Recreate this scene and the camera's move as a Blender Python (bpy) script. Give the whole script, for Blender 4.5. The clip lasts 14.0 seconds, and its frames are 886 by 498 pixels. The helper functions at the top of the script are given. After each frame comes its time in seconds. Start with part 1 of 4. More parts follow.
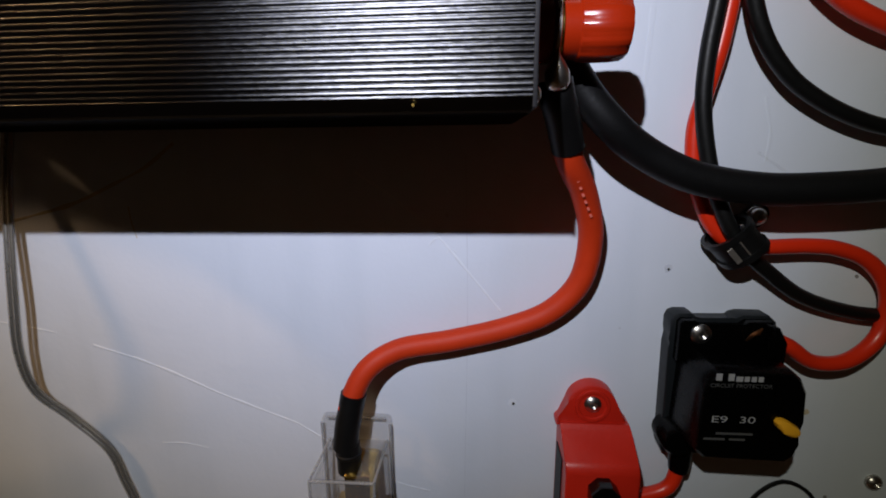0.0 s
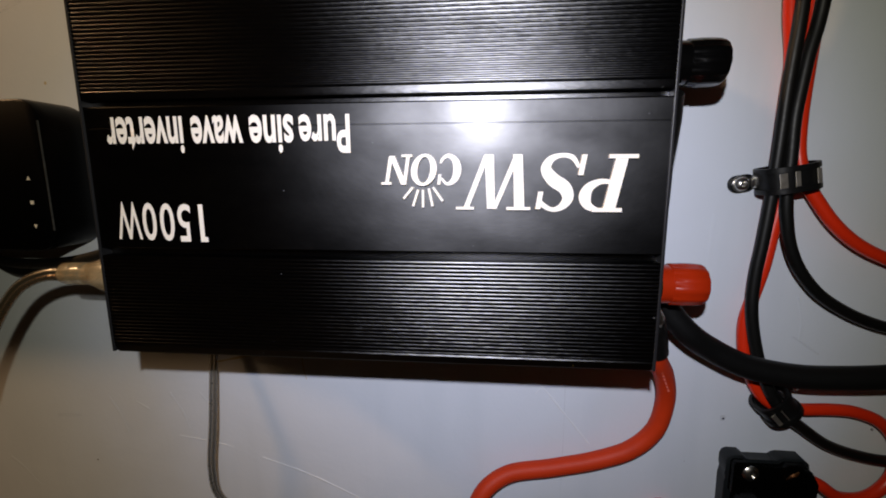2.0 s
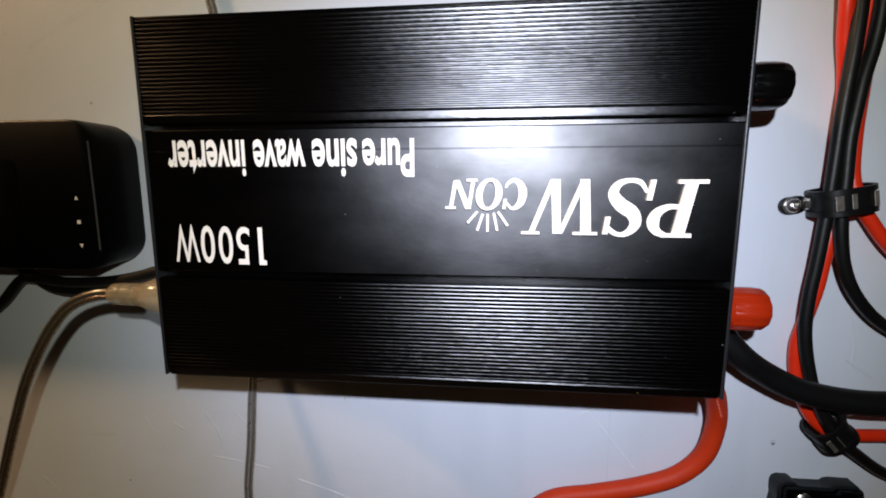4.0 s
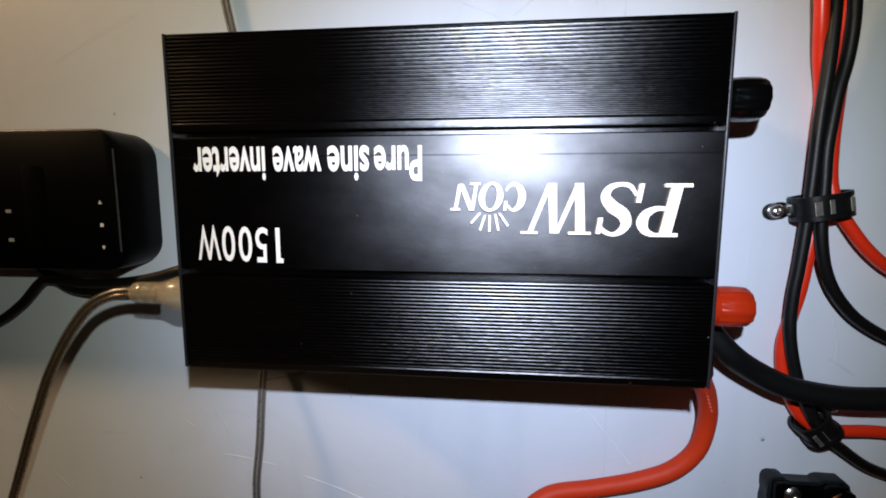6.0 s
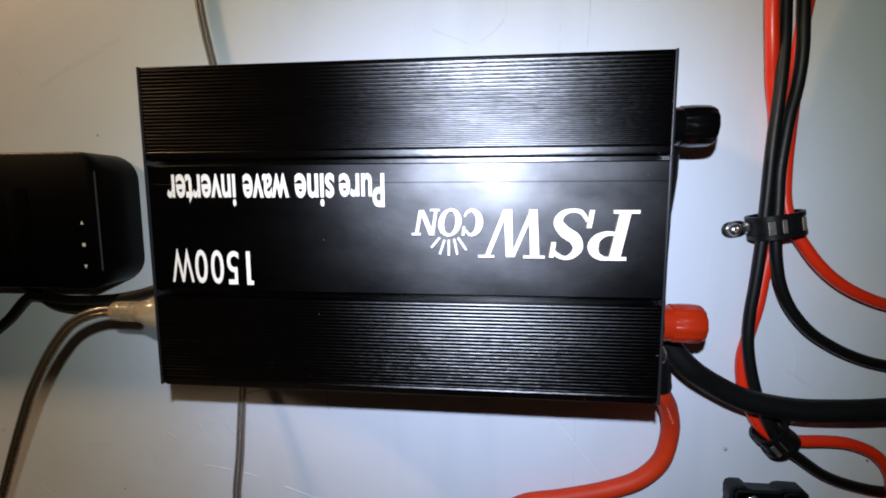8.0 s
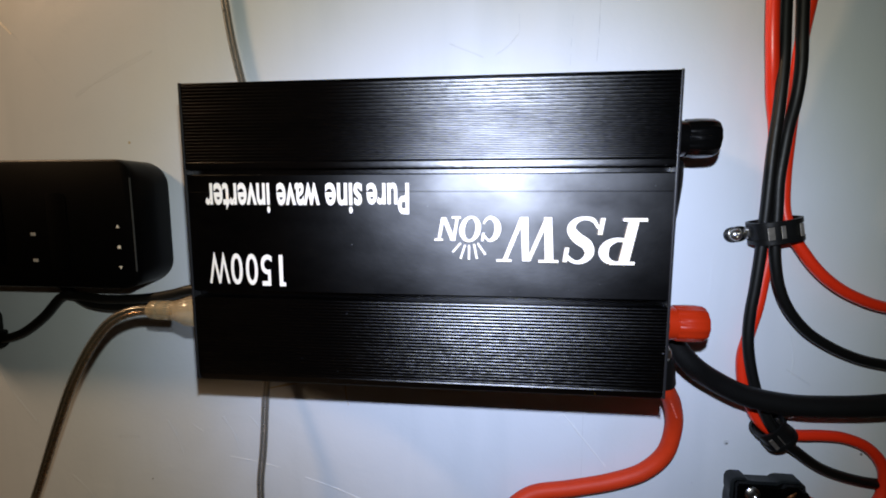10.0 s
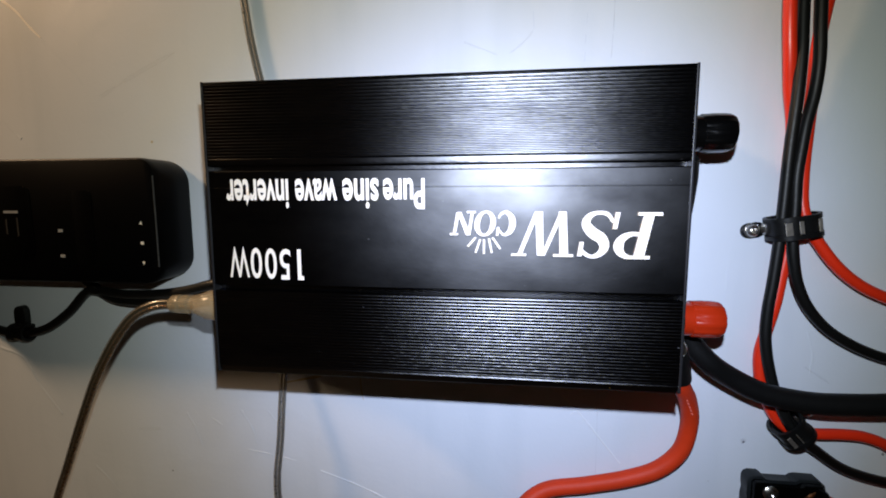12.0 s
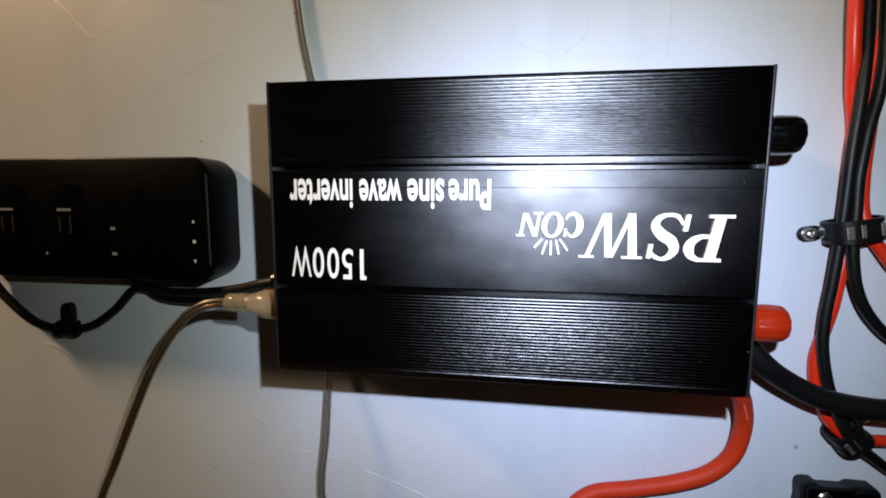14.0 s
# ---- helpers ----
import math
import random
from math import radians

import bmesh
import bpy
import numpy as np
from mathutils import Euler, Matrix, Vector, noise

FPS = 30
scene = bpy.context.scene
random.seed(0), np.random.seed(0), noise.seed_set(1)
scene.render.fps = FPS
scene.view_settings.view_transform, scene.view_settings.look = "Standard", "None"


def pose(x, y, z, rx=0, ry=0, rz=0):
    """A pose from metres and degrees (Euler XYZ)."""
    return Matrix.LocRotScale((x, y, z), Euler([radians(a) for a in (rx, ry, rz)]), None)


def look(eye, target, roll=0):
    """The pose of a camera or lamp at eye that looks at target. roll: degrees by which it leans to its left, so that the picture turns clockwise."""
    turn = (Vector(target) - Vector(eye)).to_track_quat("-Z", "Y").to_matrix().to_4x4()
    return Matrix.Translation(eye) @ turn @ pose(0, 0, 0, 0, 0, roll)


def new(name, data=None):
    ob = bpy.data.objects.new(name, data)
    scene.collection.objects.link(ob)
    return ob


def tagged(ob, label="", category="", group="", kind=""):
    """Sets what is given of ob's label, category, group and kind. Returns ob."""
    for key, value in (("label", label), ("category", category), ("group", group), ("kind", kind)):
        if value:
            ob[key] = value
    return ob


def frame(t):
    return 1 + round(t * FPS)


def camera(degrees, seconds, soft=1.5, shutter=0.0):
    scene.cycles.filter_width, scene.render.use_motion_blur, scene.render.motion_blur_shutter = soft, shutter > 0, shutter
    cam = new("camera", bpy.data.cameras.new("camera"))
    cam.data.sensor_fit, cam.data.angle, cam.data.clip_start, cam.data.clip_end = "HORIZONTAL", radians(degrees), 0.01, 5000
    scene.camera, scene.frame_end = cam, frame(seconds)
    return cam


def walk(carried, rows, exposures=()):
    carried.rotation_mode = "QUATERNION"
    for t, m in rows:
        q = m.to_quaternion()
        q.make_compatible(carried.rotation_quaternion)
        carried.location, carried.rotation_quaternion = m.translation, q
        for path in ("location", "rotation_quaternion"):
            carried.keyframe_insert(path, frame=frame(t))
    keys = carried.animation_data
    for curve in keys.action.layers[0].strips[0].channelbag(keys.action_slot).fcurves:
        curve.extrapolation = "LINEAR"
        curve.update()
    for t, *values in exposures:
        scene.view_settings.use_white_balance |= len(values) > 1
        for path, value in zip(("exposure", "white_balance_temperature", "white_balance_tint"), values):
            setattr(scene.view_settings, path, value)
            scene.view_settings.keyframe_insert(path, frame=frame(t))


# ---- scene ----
cam = camera(88.4, 14.0, soft=1.85)
PATH = [
    (0, (0.132, -0.267, 1.095), (-0.019, 1.677, 0.65), -0.7),
    (0.5, (0.112, -0.287, 1.134), (-0.042, 1.666, 0.732), -0.4),
    (1, (0.099, -0.299, 1.161), (-0.064, 1.658, 0.78), -0.5),
    (1.5, (0.071, -0.318, 1.19), (-0.109, 1.639, 0.821), -0.4),
    (2, (0.065, -0.337, 1.211), (-0.133, 1.621, 0.858), -0.3),
    (2.5, (0.057, -0.35, 1.213), (-0.149, 1.611, 0.877), -0.3),
    (3, (0.048, -0.336, 1.209), (-0.161, 1.628, 0.895), -0.3),
    (3.5, (0.035, -0.335, 1.218), (-0.178, 1.63, 0.907), -0.2),
    (6, (0.033, -0.356, 1.212), (-0.177, 1.618, 0.967), 0.0),
    (6.5, (0.026, -0.359, 1.222), (-0.18, 1.616, 0.984), -0.1),
    (7, (0.033, -0.365, 1.225), (-0.175, 1.61, 0.989), -0.2),
    (7.5, (0.045, -0.364, 1.224), (-0.159, 1.612, 0.989), -0.2),
    (8, (0.055, -0.364, 1.225), (-0.149, 1.611, 0.991), -0.2),
    (10.3, (0.045, -0.39, 1.233), (-0.17, 1.584, 0.991), -0.0),
    (10.5, (0.05, -0.393, 1.234), (-0.177, 1.581, 1.004), 0.0),
    (11, (0.039, -0.385, 1.228), (-0.198, 1.588, 1.0), 0.0),
    (11.5, (0.036, -0.387, 1.226), (-0.215, 1.584, 0.999), -0.1),
    (12, (0.044, -0.388, 1.227), (-0.22, 1.58, 0.993), -0.2),
    (12.5, (0.037, -0.385, 1.224), (-0.232, 1.583, 0.991), -0.1),
    (13, (0.034, -0.387, 1.227), (-0.244, 1.579, 0.99), -0.0),
    (13.5, (0.004, -0.39, 1.226), (-0.28, 1.576, 0.993), 0.1),
    (14, (0.007, -0.393, 1.227), (-0.282, 1.573, 0.996), 0.2),
]
EXPOSURES = [(0.0, -0.1, 6700, 13), (0.5, -0.44, 6800, 13), (1.0, -0.58, 6900, 13), (1.5, -0.74, 7000, 13), (2.0, -0.53, 7000, 13),
             (3.5, -0.12, 6700, 11), (6.0, 0.05, 6180, 10), (14.0, 0.07, 6000, 10)]
walk(cam, [(t, look(eye, target, roll)) for t, eye, target, roll in PATH], EXPOSURES)

# ---- world and light ----
world = bpy.data.worlds.new("world")
scene.world = world
world.use_nodes = True
world.node_tree.nodes["Background"].inputs[0].default_value = (0.5, 0.5, 0.5, 1)
world.node_tree.nodes["Background"].inputs[1].default_value = 0.0

# the torch beside the lens: an LED whose beam is bluish in its core and yellowish towards its rim
for core_watts, core_colour, core_angle in ((7.9, (0.475, 0.54, 0.915), 86), (4.6, (0.98, 1.0, 0.78), 138)):
    flash = bpy.data.lights.new("torch_light", "SPOT")
    flash.energy, flash.color, flash.shadow_soft_size = core_watts, core_colour, 0.004
    flash.spot_size, flash.spot_blend = radians(core_angle), 1.0
    new("torch_light", flash).matrix_world = look((0.052, -0.388, 1.278), (0.043, 0.0, 1.155))

# the warm lamp under the ceiling, up along the wall beyond the power strip
warm = bpy.data.lights.new("ceiling_light", "AREA")
warm.energy, warm.color, warm.shape, warm.size, warm.size_y = 17.5, (1.0, 0.63, 0.33), "RECTANGLE", 0.14, 0.12
new("ceiling_light", warm).matrix_world = look((-1.32, -0.40, 2.06), (-0.30, 0.0, 1.15))


# ---- materials ----
def material(name, colour, rough=0.5, metal=0.0, vary=0.12, scale=60.0, bump=0.0, bump_scale=400.0, stretch=(1, 1, 1), coat=0.0,
             transmission=0.0, ior=1.5, specular=0.5, rough_vary=0.1, coat_rough=0.03, alpha=1.0):
    m = bpy.data.materials.new(name)
    m.use_nodes = True
    nt = m.node_tree
    b = nt.nodes["Principled BSDF"]
    co = nt.nodes.new("ShaderNodeTexCoord")
    mp = nt.nodes.new("ShaderNodeMapping")
    mp.inputs["Scale"].default_value = stretch
    nt.links.new(co.outputs["Object"], mp.inputs[0])
    big, fine = nt.nodes.new("ShaderNodeTexNoise"), nt.nodes.new("ShaderNodeTexNoise")
    big.inputs["Scale"].default_value, big.inputs["Detail"].default_value = scale, 5
    fine.inputs["Scale"].default_value, fine.inputs["Detail"].default_value = bump_scale, 4
    for n in (big, fine):
        nt.links.new(mp.outputs[0], n.inputs["Vector"])
    ramp = nt.nodes.new("ShaderNodeMix")
    ramp.data_type = "RGBA"
    ramp.inputs[6].default_value = (*[c * (1 - vary) for c in colour], 1)
    ramp.inputs[7].default_value = (*[min(1, c * (1 + vary)) for c in colour], 1)
    nt.links.new(big.outputs["Fac"], ramp.inputs[0])
    nt.links.new(ramp.outputs[2], b.inputs["Base Color"])
    rr = nt.nodes.new("ShaderNodeMapRange")
    rr.inputs[3].default_value, rr.inputs[4].default_value = max(0.02, rough - rough_vary), min(1, rough + rough_vary)
    nt.links.new(fine.outputs["Fac"], rr.inputs[0])
    nt.links.new(rr.outputs[0], b.inputs["Roughness"])
    b.inputs["Metallic"].default_value = metal
    b.inputs["Coat Weight"].default_value = coat
    b.inputs["Coat Roughness"].default_value = coat_rough
    b.inputs["Alpha"].default_value = alpha
    b.inputs["Transmission Weight"].default_value = transmission
    b.inputs["IOR"].default_value = ior
    b.inputs["Specular IOR Level"].default_value = specular
    if bump:
        bp = nt.nodes.new("ShaderNodeBump")
        bp.inputs["Strength"].default_value, bp.inputs["Distance"].default_value = bump, 0.001
        nt.links.new(fine.outputs["Fac"], bp.inputs["Height"])
        nt.links.new(bp.outputs[0], b.inputs["Normal"])
    return m


def gloss_black(name, base, lobes, bump, bump_scale, stretch):
    """A black coat whose gloss is a few (share, roughness) lobes."""
    m = bpy.data.materials.new(name)
    m.use_nodes = True
    nt = m.node_tree
    nt.nodes.remove(nt.nodes["Principled BSDF"])
    co, mp = nt.nodes.new("ShaderNodeTexCoord"), nt.nodes.new("ShaderNodeMapping")
    mp.inputs["Scale"].default_value = stretch
    nt.links.new(co.outputs["Object"], mp.inputs[0])
    fine, big = nt.nodes.new("ShaderNodeTexNoise"), nt.nodes.new("ShaderNodeTexNoise")
    fine.inputs["Scale"].default_value, fine.inputs["Detail"].default_value = bump_scale, 5
    big.inputs["Scale"].default_value, big.inputs["Detail"].default_value = 45, 6
    for n in (fine, big):
        nt.links.new(mp.outputs[0], n.inputs["Vector"])
    bp = nt.nodes.new("ShaderNodeBump")
    bp.inputs["Strength"].default_value, bp.inputs["Distance"].default_value = bump, 0.001
    nt.links.new(fine.outputs["Fac"], bp.inputs["Height"])
    shader = nt.nodes.new("ShaderNodeBsdfDiffuse")
    dust, grain = nt.nodes.new("ShaderNodeTexNoise"), nt.nodes.new("ShaderNodeMix")
    dust.inputs["Scale"].default_value, dust.inputs["Detail"].default_value = 420, 1
    nt.links.new(co.outputs["Object"], dust.inputs["Vector"])
    speck = nt.nodes.new("ShaderNodeMapRange")
    speck.inputs[1].default_value, speck.inputs[2].default_value = 0.80, 0.88
    nt.links.new(dust.outputs["Fac"], speck.inputs[0])
    grain.data_type = "RGBA"
    grain.inputs[6].default_value, grain.inputs[7].default_value = (base, base, base * 1.05, 1), (0.07, 0.07, 0.07, 1)
    nt.links.new(speck.outputs[0], grain.inputs[0])
    nt.links.new(grain.outputs[2], shader.inputs["Color"])
    last = shader.outputs[0]
    for share, rough in lobes:
        g, mix, wear = nt.nodes.new("ShaderNodeBsdfGlossy"), nt.nodes.new("ShaderNodeMixShader"), nt.nodes.new("ShaderNodeMapRange")
        g.distribution = "BECKMANN"
        g.inputs["Roughness"].default_value = rough
        wear.inputs[1].default_value, wear.inputs[2].default_value = 0.3, 0.7
        wear.inputs[3].default_value, wear.inputs[4].default_value = share * 0.6, share * 1.4
        nt.links.new(big.outputs["Fac"], wear.inputs[0])
        nt.links.new(wear.outputs[0], mix.inputs[0])
        nt.links.new(bp.outputs[0], g.inputs["Normal"])
        nt.links.new(last, mix.inputs[1])
        nt.links.new(g.outputs[0], mix.inputs[2])
        last = mix.outputs[0]
    nt.links.new(last, nt.nodes["Material Output"].inputs[0])
    return m


WALL = material("wall_paint", (0.64, 0.68, 0.74), 0.42, vary=0.08, scale=9, bump=0.12, bump_scale=260)
nt = WALL.node_tree
coord, wave, soft_bump = nt.nodes["Texture Coordinate"], nt.nodes.new("ShaderNodeTexNoise"), nt.nodes.new("ShaderNodeBump")
wave.inputs["Scale"].default_value, wave.inputs["Detail"].default_value, wave.inputs["Distortion"].default_value = 14, 3, 0.6
soft_bump.inputs["Strength"].default_value, soft_bump.inputs["Distance"].default_value = 0.18, 0.004
nt.links.new(coord.outputs["Object"], wave.inputs["Vector"])
nt.links.new(wave.outputs["Fac"], soft_bump.inputs["Height"])
nt.links.new(soft_bump.outputs[0], nt.nodes["Bump"].inputs["Normal"])
# faint upright streaks and tan grime in the paint
for k, (size, stretch_z, low, high, tint) in enumerate(((16, 0.12, 0.50, 0.72, (0.90, 0.915, 0.92, 1)), (5, 0.7, 0.52, 0.72, (0.97, 0.935, 0.86, 1)))):
    mp, no, ra, mul = nt.nodes.new("ShaderNodeMapping"), nt.nodes.new("ShaderNodeTexNoise"), nt.nodes.new("ShaderNodeMapRange"), nt.nodes.new("ShaderNodeMix")
    mp.inputs["Scale"].default_value, mp.inputs["Location"].default_value = (1, 1, stretch_z), (3.1 * k, 0, 1.7)
    no.inputs["Scale"].default_value, no.inputs["Detail"].default_value = size, 4
    ra.inputs[1].default_value, ra.inputs[2].default_value = low, high
    mul.data_type, mul.blend_type = "RGBA", "MULTIPLY"
    mul.inputs[7].default_value = tint
    base = nt.nodes["Principled BSDF"].inputs["Base Color"]
    nt.links.new(coord.outputs["Object"], mp.inputs["Vector"])
    nt.links.new(mp.outputs[0], no.inputs["Vector"])
    nt.links.new(no.outputs["Fac"], ra.inputs[0])
    nt.links.new(ra.outputs[0], mul.inputs[0])
    nt.links.new(base.links[0].from_socket, mul.inputs[6])
    nt.links.new(mul.outputs[2], base)
# unseen room lining and floor, kept dark so little light bounces back
CEIL = material("dark_unseen_lining", (0.024, 0.019, 0.015), 0.6, vary=0.04, scale=5)
FLOOR = material("dark_unseen_floor", (0.045, 0.036, 0.028), 0.5, vary=0.2, scale=9, stretch=(1, 6, 1))
CASE = gloss_black("black_anodised_aluminium", 0.0005, ((0.105, 0.365),), 0.10, 1100, (0.22, 1, 1))
PANEL = gloss_black("black_satin_panel", 0.0005, ((0.060, 0.44), (0.008, 0.24)), 0.022, 500, (0.6, 1, 1))
PLATE = material("black_end_plate", (0.010, 0.010, 0.011), 0.4, specular=0.25, vary=0.2, scale=70)
PRINT = material("white_print", (0.73, 0.67, 0.58), 0.5, vary=0.06, scale=300)
GREY_PRINT = material("grey_print", (0.28, 0.28, 0.28), 0.5, vary=0.1, scale=300)
STEEL = material("zinc_steel", (0.50, 0.48, 0.45), 0.30, 1.0, vary=0.15, scale=300, bump=0.05)
# metal for the glints laid on the blackened clamp straps
GLINT_METAL = material("strap_glint_metal", (0.50, 0.46, 0.40), 0.5, 1.0, vary=0.3, scale=300)
TIN = material("tinned_copper", (0.66, 0.62, 0.55), 0.3, 1.0, vary=0.15, scale=200)
BRASS = material("brass", (0.80, 0.52, 0.12), 0.22, 1.0, vary=0.15, scale=150)
CORE_A = material("dull_copper_core", (0.46, 0.23, 0.085), 0.28, 1.0, vary=0.25, scale=900)
CORE_B = material("dull_tinned_core", (0.30, 0.26, 0.20), 0.36, 1.0, vary=0.25, scale=900)
CORE_C = material("bright_tinned_core", (0.58, 0.56, 0.52), 0.3, 1.0, vary=0.25, scale=900)
PALE_CORD = material("pale_clear_cord_jacket", (0.26, 0.25, 0.23), 0.14, vary=0.3, scale=120, rough_vary=0.06, alpha=0.34, specular=0.8)
COPPER = material("copper_strand", (0.66, 0.30, 0.13), 0.35, 1.0, vary=0.25, scale=900)
RED_RUBBER = material("red_cable_rubber", (0.54, 0.036, 0.006), 0.55, specular=0.25, vary=0.12, scale=80, bump=0.08, bump_scale=500, rough_vary=0.06)
RED_WIRE = material("red_wire_pvc", (0.66, 0.026, 0.005), 0.34, vary=0.1, scale=80, bump=0.04, bump_scale=400, rough_vary=0.06)
RED_CAP = material("red_plastic_cap", (0.33, 0.019, 0.003), 0.24, vary=0.1, scale=120, rough_vary=0.06)
RED_BOX = material("red_moulded_plastic", (0.50, 0.017, 0.007), 0.36, vary=0.1, scale=60, bump=0.05, bump_scale=600)
BLACK_RUBBER = material("black_cable_rubber", (0.004, 0.004, 0.004), 0.5, specular=0.22, vary=0.25, scale=90, bump=0.10, bump_scale=600)
BLACK_WIRE = material("black_wire_pvc", (0.004, 0.004, 0.0037), 0.44, specular=0.28, vary=0.2, scale=90, bump=0.05, bump_scale=500)
SHRINK = material("black_heat_shrink", (0.004, 0.004, 0.004), 0.42, specular=0.3, vary=0.2, scale=120, bump=0.25, bump_scale=160)
BLACK_GLOSS = material("black_glossy_plastic", (0.0015, 0.0015, 0.0015), 0.18, vary=0.2, scale=60, bump=0.02, rough_vary=0.05)
STRIP = material("black_strip_plastic", (0.0014, 0.0014, 0.0016), 0.34, specular=0.065, vary=0.2, scale=60, bump=0.04, bump_scale=900, rough_vary=0.05)
# paler than the strip: the end ridge's highlight as base colour
RIDGE = material("highlit_black_edge", (0.05, 0.05, 0.05), 0.3, vary=0.4, scale=200)
DARK_SLOT = material("dark_slot", (0.003, 0.003, 0.003), 0.6, vary=0.1)
BREAKER_GREY = material("dark_grey_plastic", (0.009, 0.011, 0.0125), 0.45, specular=0.35, vary=0.15, scale=80)
BREAKER_BLACK = material("black_breaker_plastic", (0.0010, 0.0010, 0.0010), 0.26, specular=0.14, vary=0.2, scale=80, bump=0.03)
YELLOW = material("orange_yellow_plastic", (0.75, 0.36, 0.02), 0.4, vary=0.1, scale=90)
CLEAR = material("clear_plastic", (0.26, 0.27, 0.28), 0.08, vary=0.1, scale=120, rough_vary=0.04, alpha=0.15)
CLEAR_CORD = material("clear_cord_jacket", (0.10, 0.08, 0.055), 0.16, vary=0.3, scale=120, rough_vary=0.06, alpha=0.45, specular=0.8)
CLEAR_PLUG = material("milky_clear_plug", (0.46, 0.34, 0.19), 0.16, vary=0.3, scale=160, rough_vary=0.08, alpha=0.46)
# denser, paler clear plastic that carries the holder's edge highlights
CLEAR_EDGE = material("clear_edge_highlight", (0.34, 0.35, 0.36), 0.12, vary=0.2, scale=200, rough_vary=0.05, alpha=0.5)
SCRATCH_LIGHT = material("bare_scratch", (0.67, 0.70, 0.74), 0.5, vary=0.1, scale=200)
PALE_SCRAPE = material("pale_scrape", (0.86, 0.83, 0.78), 0.5, vary=0.08, scale=200)
SCRATCH_TAN = material("tan_scuff", (0.50, 0.42, 0.28), 0.6, vary=0.15, scale=200)
PENCIL = material("grey_scuff", (0.55, 0.58, 0.63), 0.6, vary=0.15, scale=200)
FAINT_PRINT = material("faint_print", (0.56, 0.11, 0.075), 0.5, vary=0.2, scale=300)
SMALL_PRINT = material("small_grey_print", (0.07, 0.07, 0.07), 0.5, vary=0.1, scale=300)
SMEAR = material("soft_grey_smear", (0.40, 0.43, 0.45), 0.6, vary=0.2, scale=150, alpha=0.03)
DENT = material("dark_dent", (0.22, 0.22, 0.22), 0.7, vary=0.3, scale=500)


# ---- mesh helpers ----
def part(name, bm, mat, parent=None, label="", smooth=False):
    me = bpy.data.meshes.new(name)
    bmesh.ops.recalc_face_normals(bm, faces=bm.faces)
    bm.to_mesh(me)
    bm.free()
    me.materials.append(mat)
    if smooth:
        for p in me.polygons:
            p.use_smooth = True
        me.set_sharp_from_angle(angle=radians(38))
    ob = new(name, me)
    if parent:
        ob.parent = parent
    if label:
        ob["label"] = label
    return ob


def thing(name, place, label, category, group="", kind=""):
    ob = new(name)
    ob.location = place
    ob.empty_display_size = 0.02
    bpy.context.view_layer.update()
    return tagged(ob, label, category, group, kind)


def add_box(bm, x0, x1, y0, y1, z0, z1, bevel=0.0, seg=2):
    r = bmesh.ops.create_cube(bm, size=1, matrix=Matrix.LocRotScale(((x0 + x1) / 2, (y0 + y1) / 2, (z0 + z1) / 2), None, (x1 - x0, y1 - y0, z1 - z0)))
    if bevel:
        edges = {e for v in r["verts"] for e in v.link_edges}
        bmesh.ops.bevel(bm, geom=list(edges), offset=bevel, segments=seg, profile=0.5, affect="EDGES")
    return bm


def box(x0, x1, y0, y1, z0, z1, bevel=0.0, seg=2):
    return add_box(bmesh.new(), x0, x1, y0, y1, z0, z1, bevel, seg)


def lathe(profile, origin, axis="x", seg=32, bm=None, flutes=0, flute=0.0):
    """Turns (along, radius) points round an axis through origin."""
    bm = bm or bmesh.new()
    rings = []
    for a, r in profile:
        ring = []
        for k in range(seg):
            w = 2 * math.pi * k / seg
            rr = r - (flute if flutes and (k * flutes // seg) % 2 and r > 0.002 else 0)
            u, v = rr * math.cos(w), rr * math.sin(w)
            p = {"x": (a, u, v), "y": (u, a, v), "z": (u, v, a)}[axis]
            ring.append(bm.verts.new(Vector(origin) + Vector(p)))
        rings.append(ring)
    for p, q in zip(rings, rings[1:]):
        for k in range(seg):
            bm.faces.new((p[k], p[(k + 1) % seg], q[(k + 1) % seg], q[k]))
    bm.faces.new(rings[0])
    bm.faces.new(rings[-1][::-1])
    return bm


def spline(points, step=0.004):
    """A smooth line through the points."""
    P = [Vector(p) for p in points]
    P = [2 * P[0] - P[1]] + P + [2 * P[-1] - P[-2]]
    out = []
    for i in range(1, len(P) - 2):
        a, b, c, d = P[i - 1 : i + 3]
        n = max(2, int((c - b).length / step))
        ta = max((b - a).length, 1e-6) ** 0.5
        tb = max((c - b).length, 1e-6) ** 0.5
        tc = max((d - c).length, 1e-6) ** 0.5
        m1 = tb * ((b - a) / ta - (c - a) / (ta + tb) + (c - b) / tb)
        m2 = tb * ((c - b) / tb - (d - b) / (tb + tc) + (d - c) / tc)
        for k in range(n):
            s = k / n
            out.append((2 * s**3 - 3 * s**2 + 1) * b + (s**3 - 2 * s**2 + s) * m1 + (-2 * s**3 + 3 * s**2) * c + (s**3 - s**2) * m2)
    out.append(P[-2])
    return out


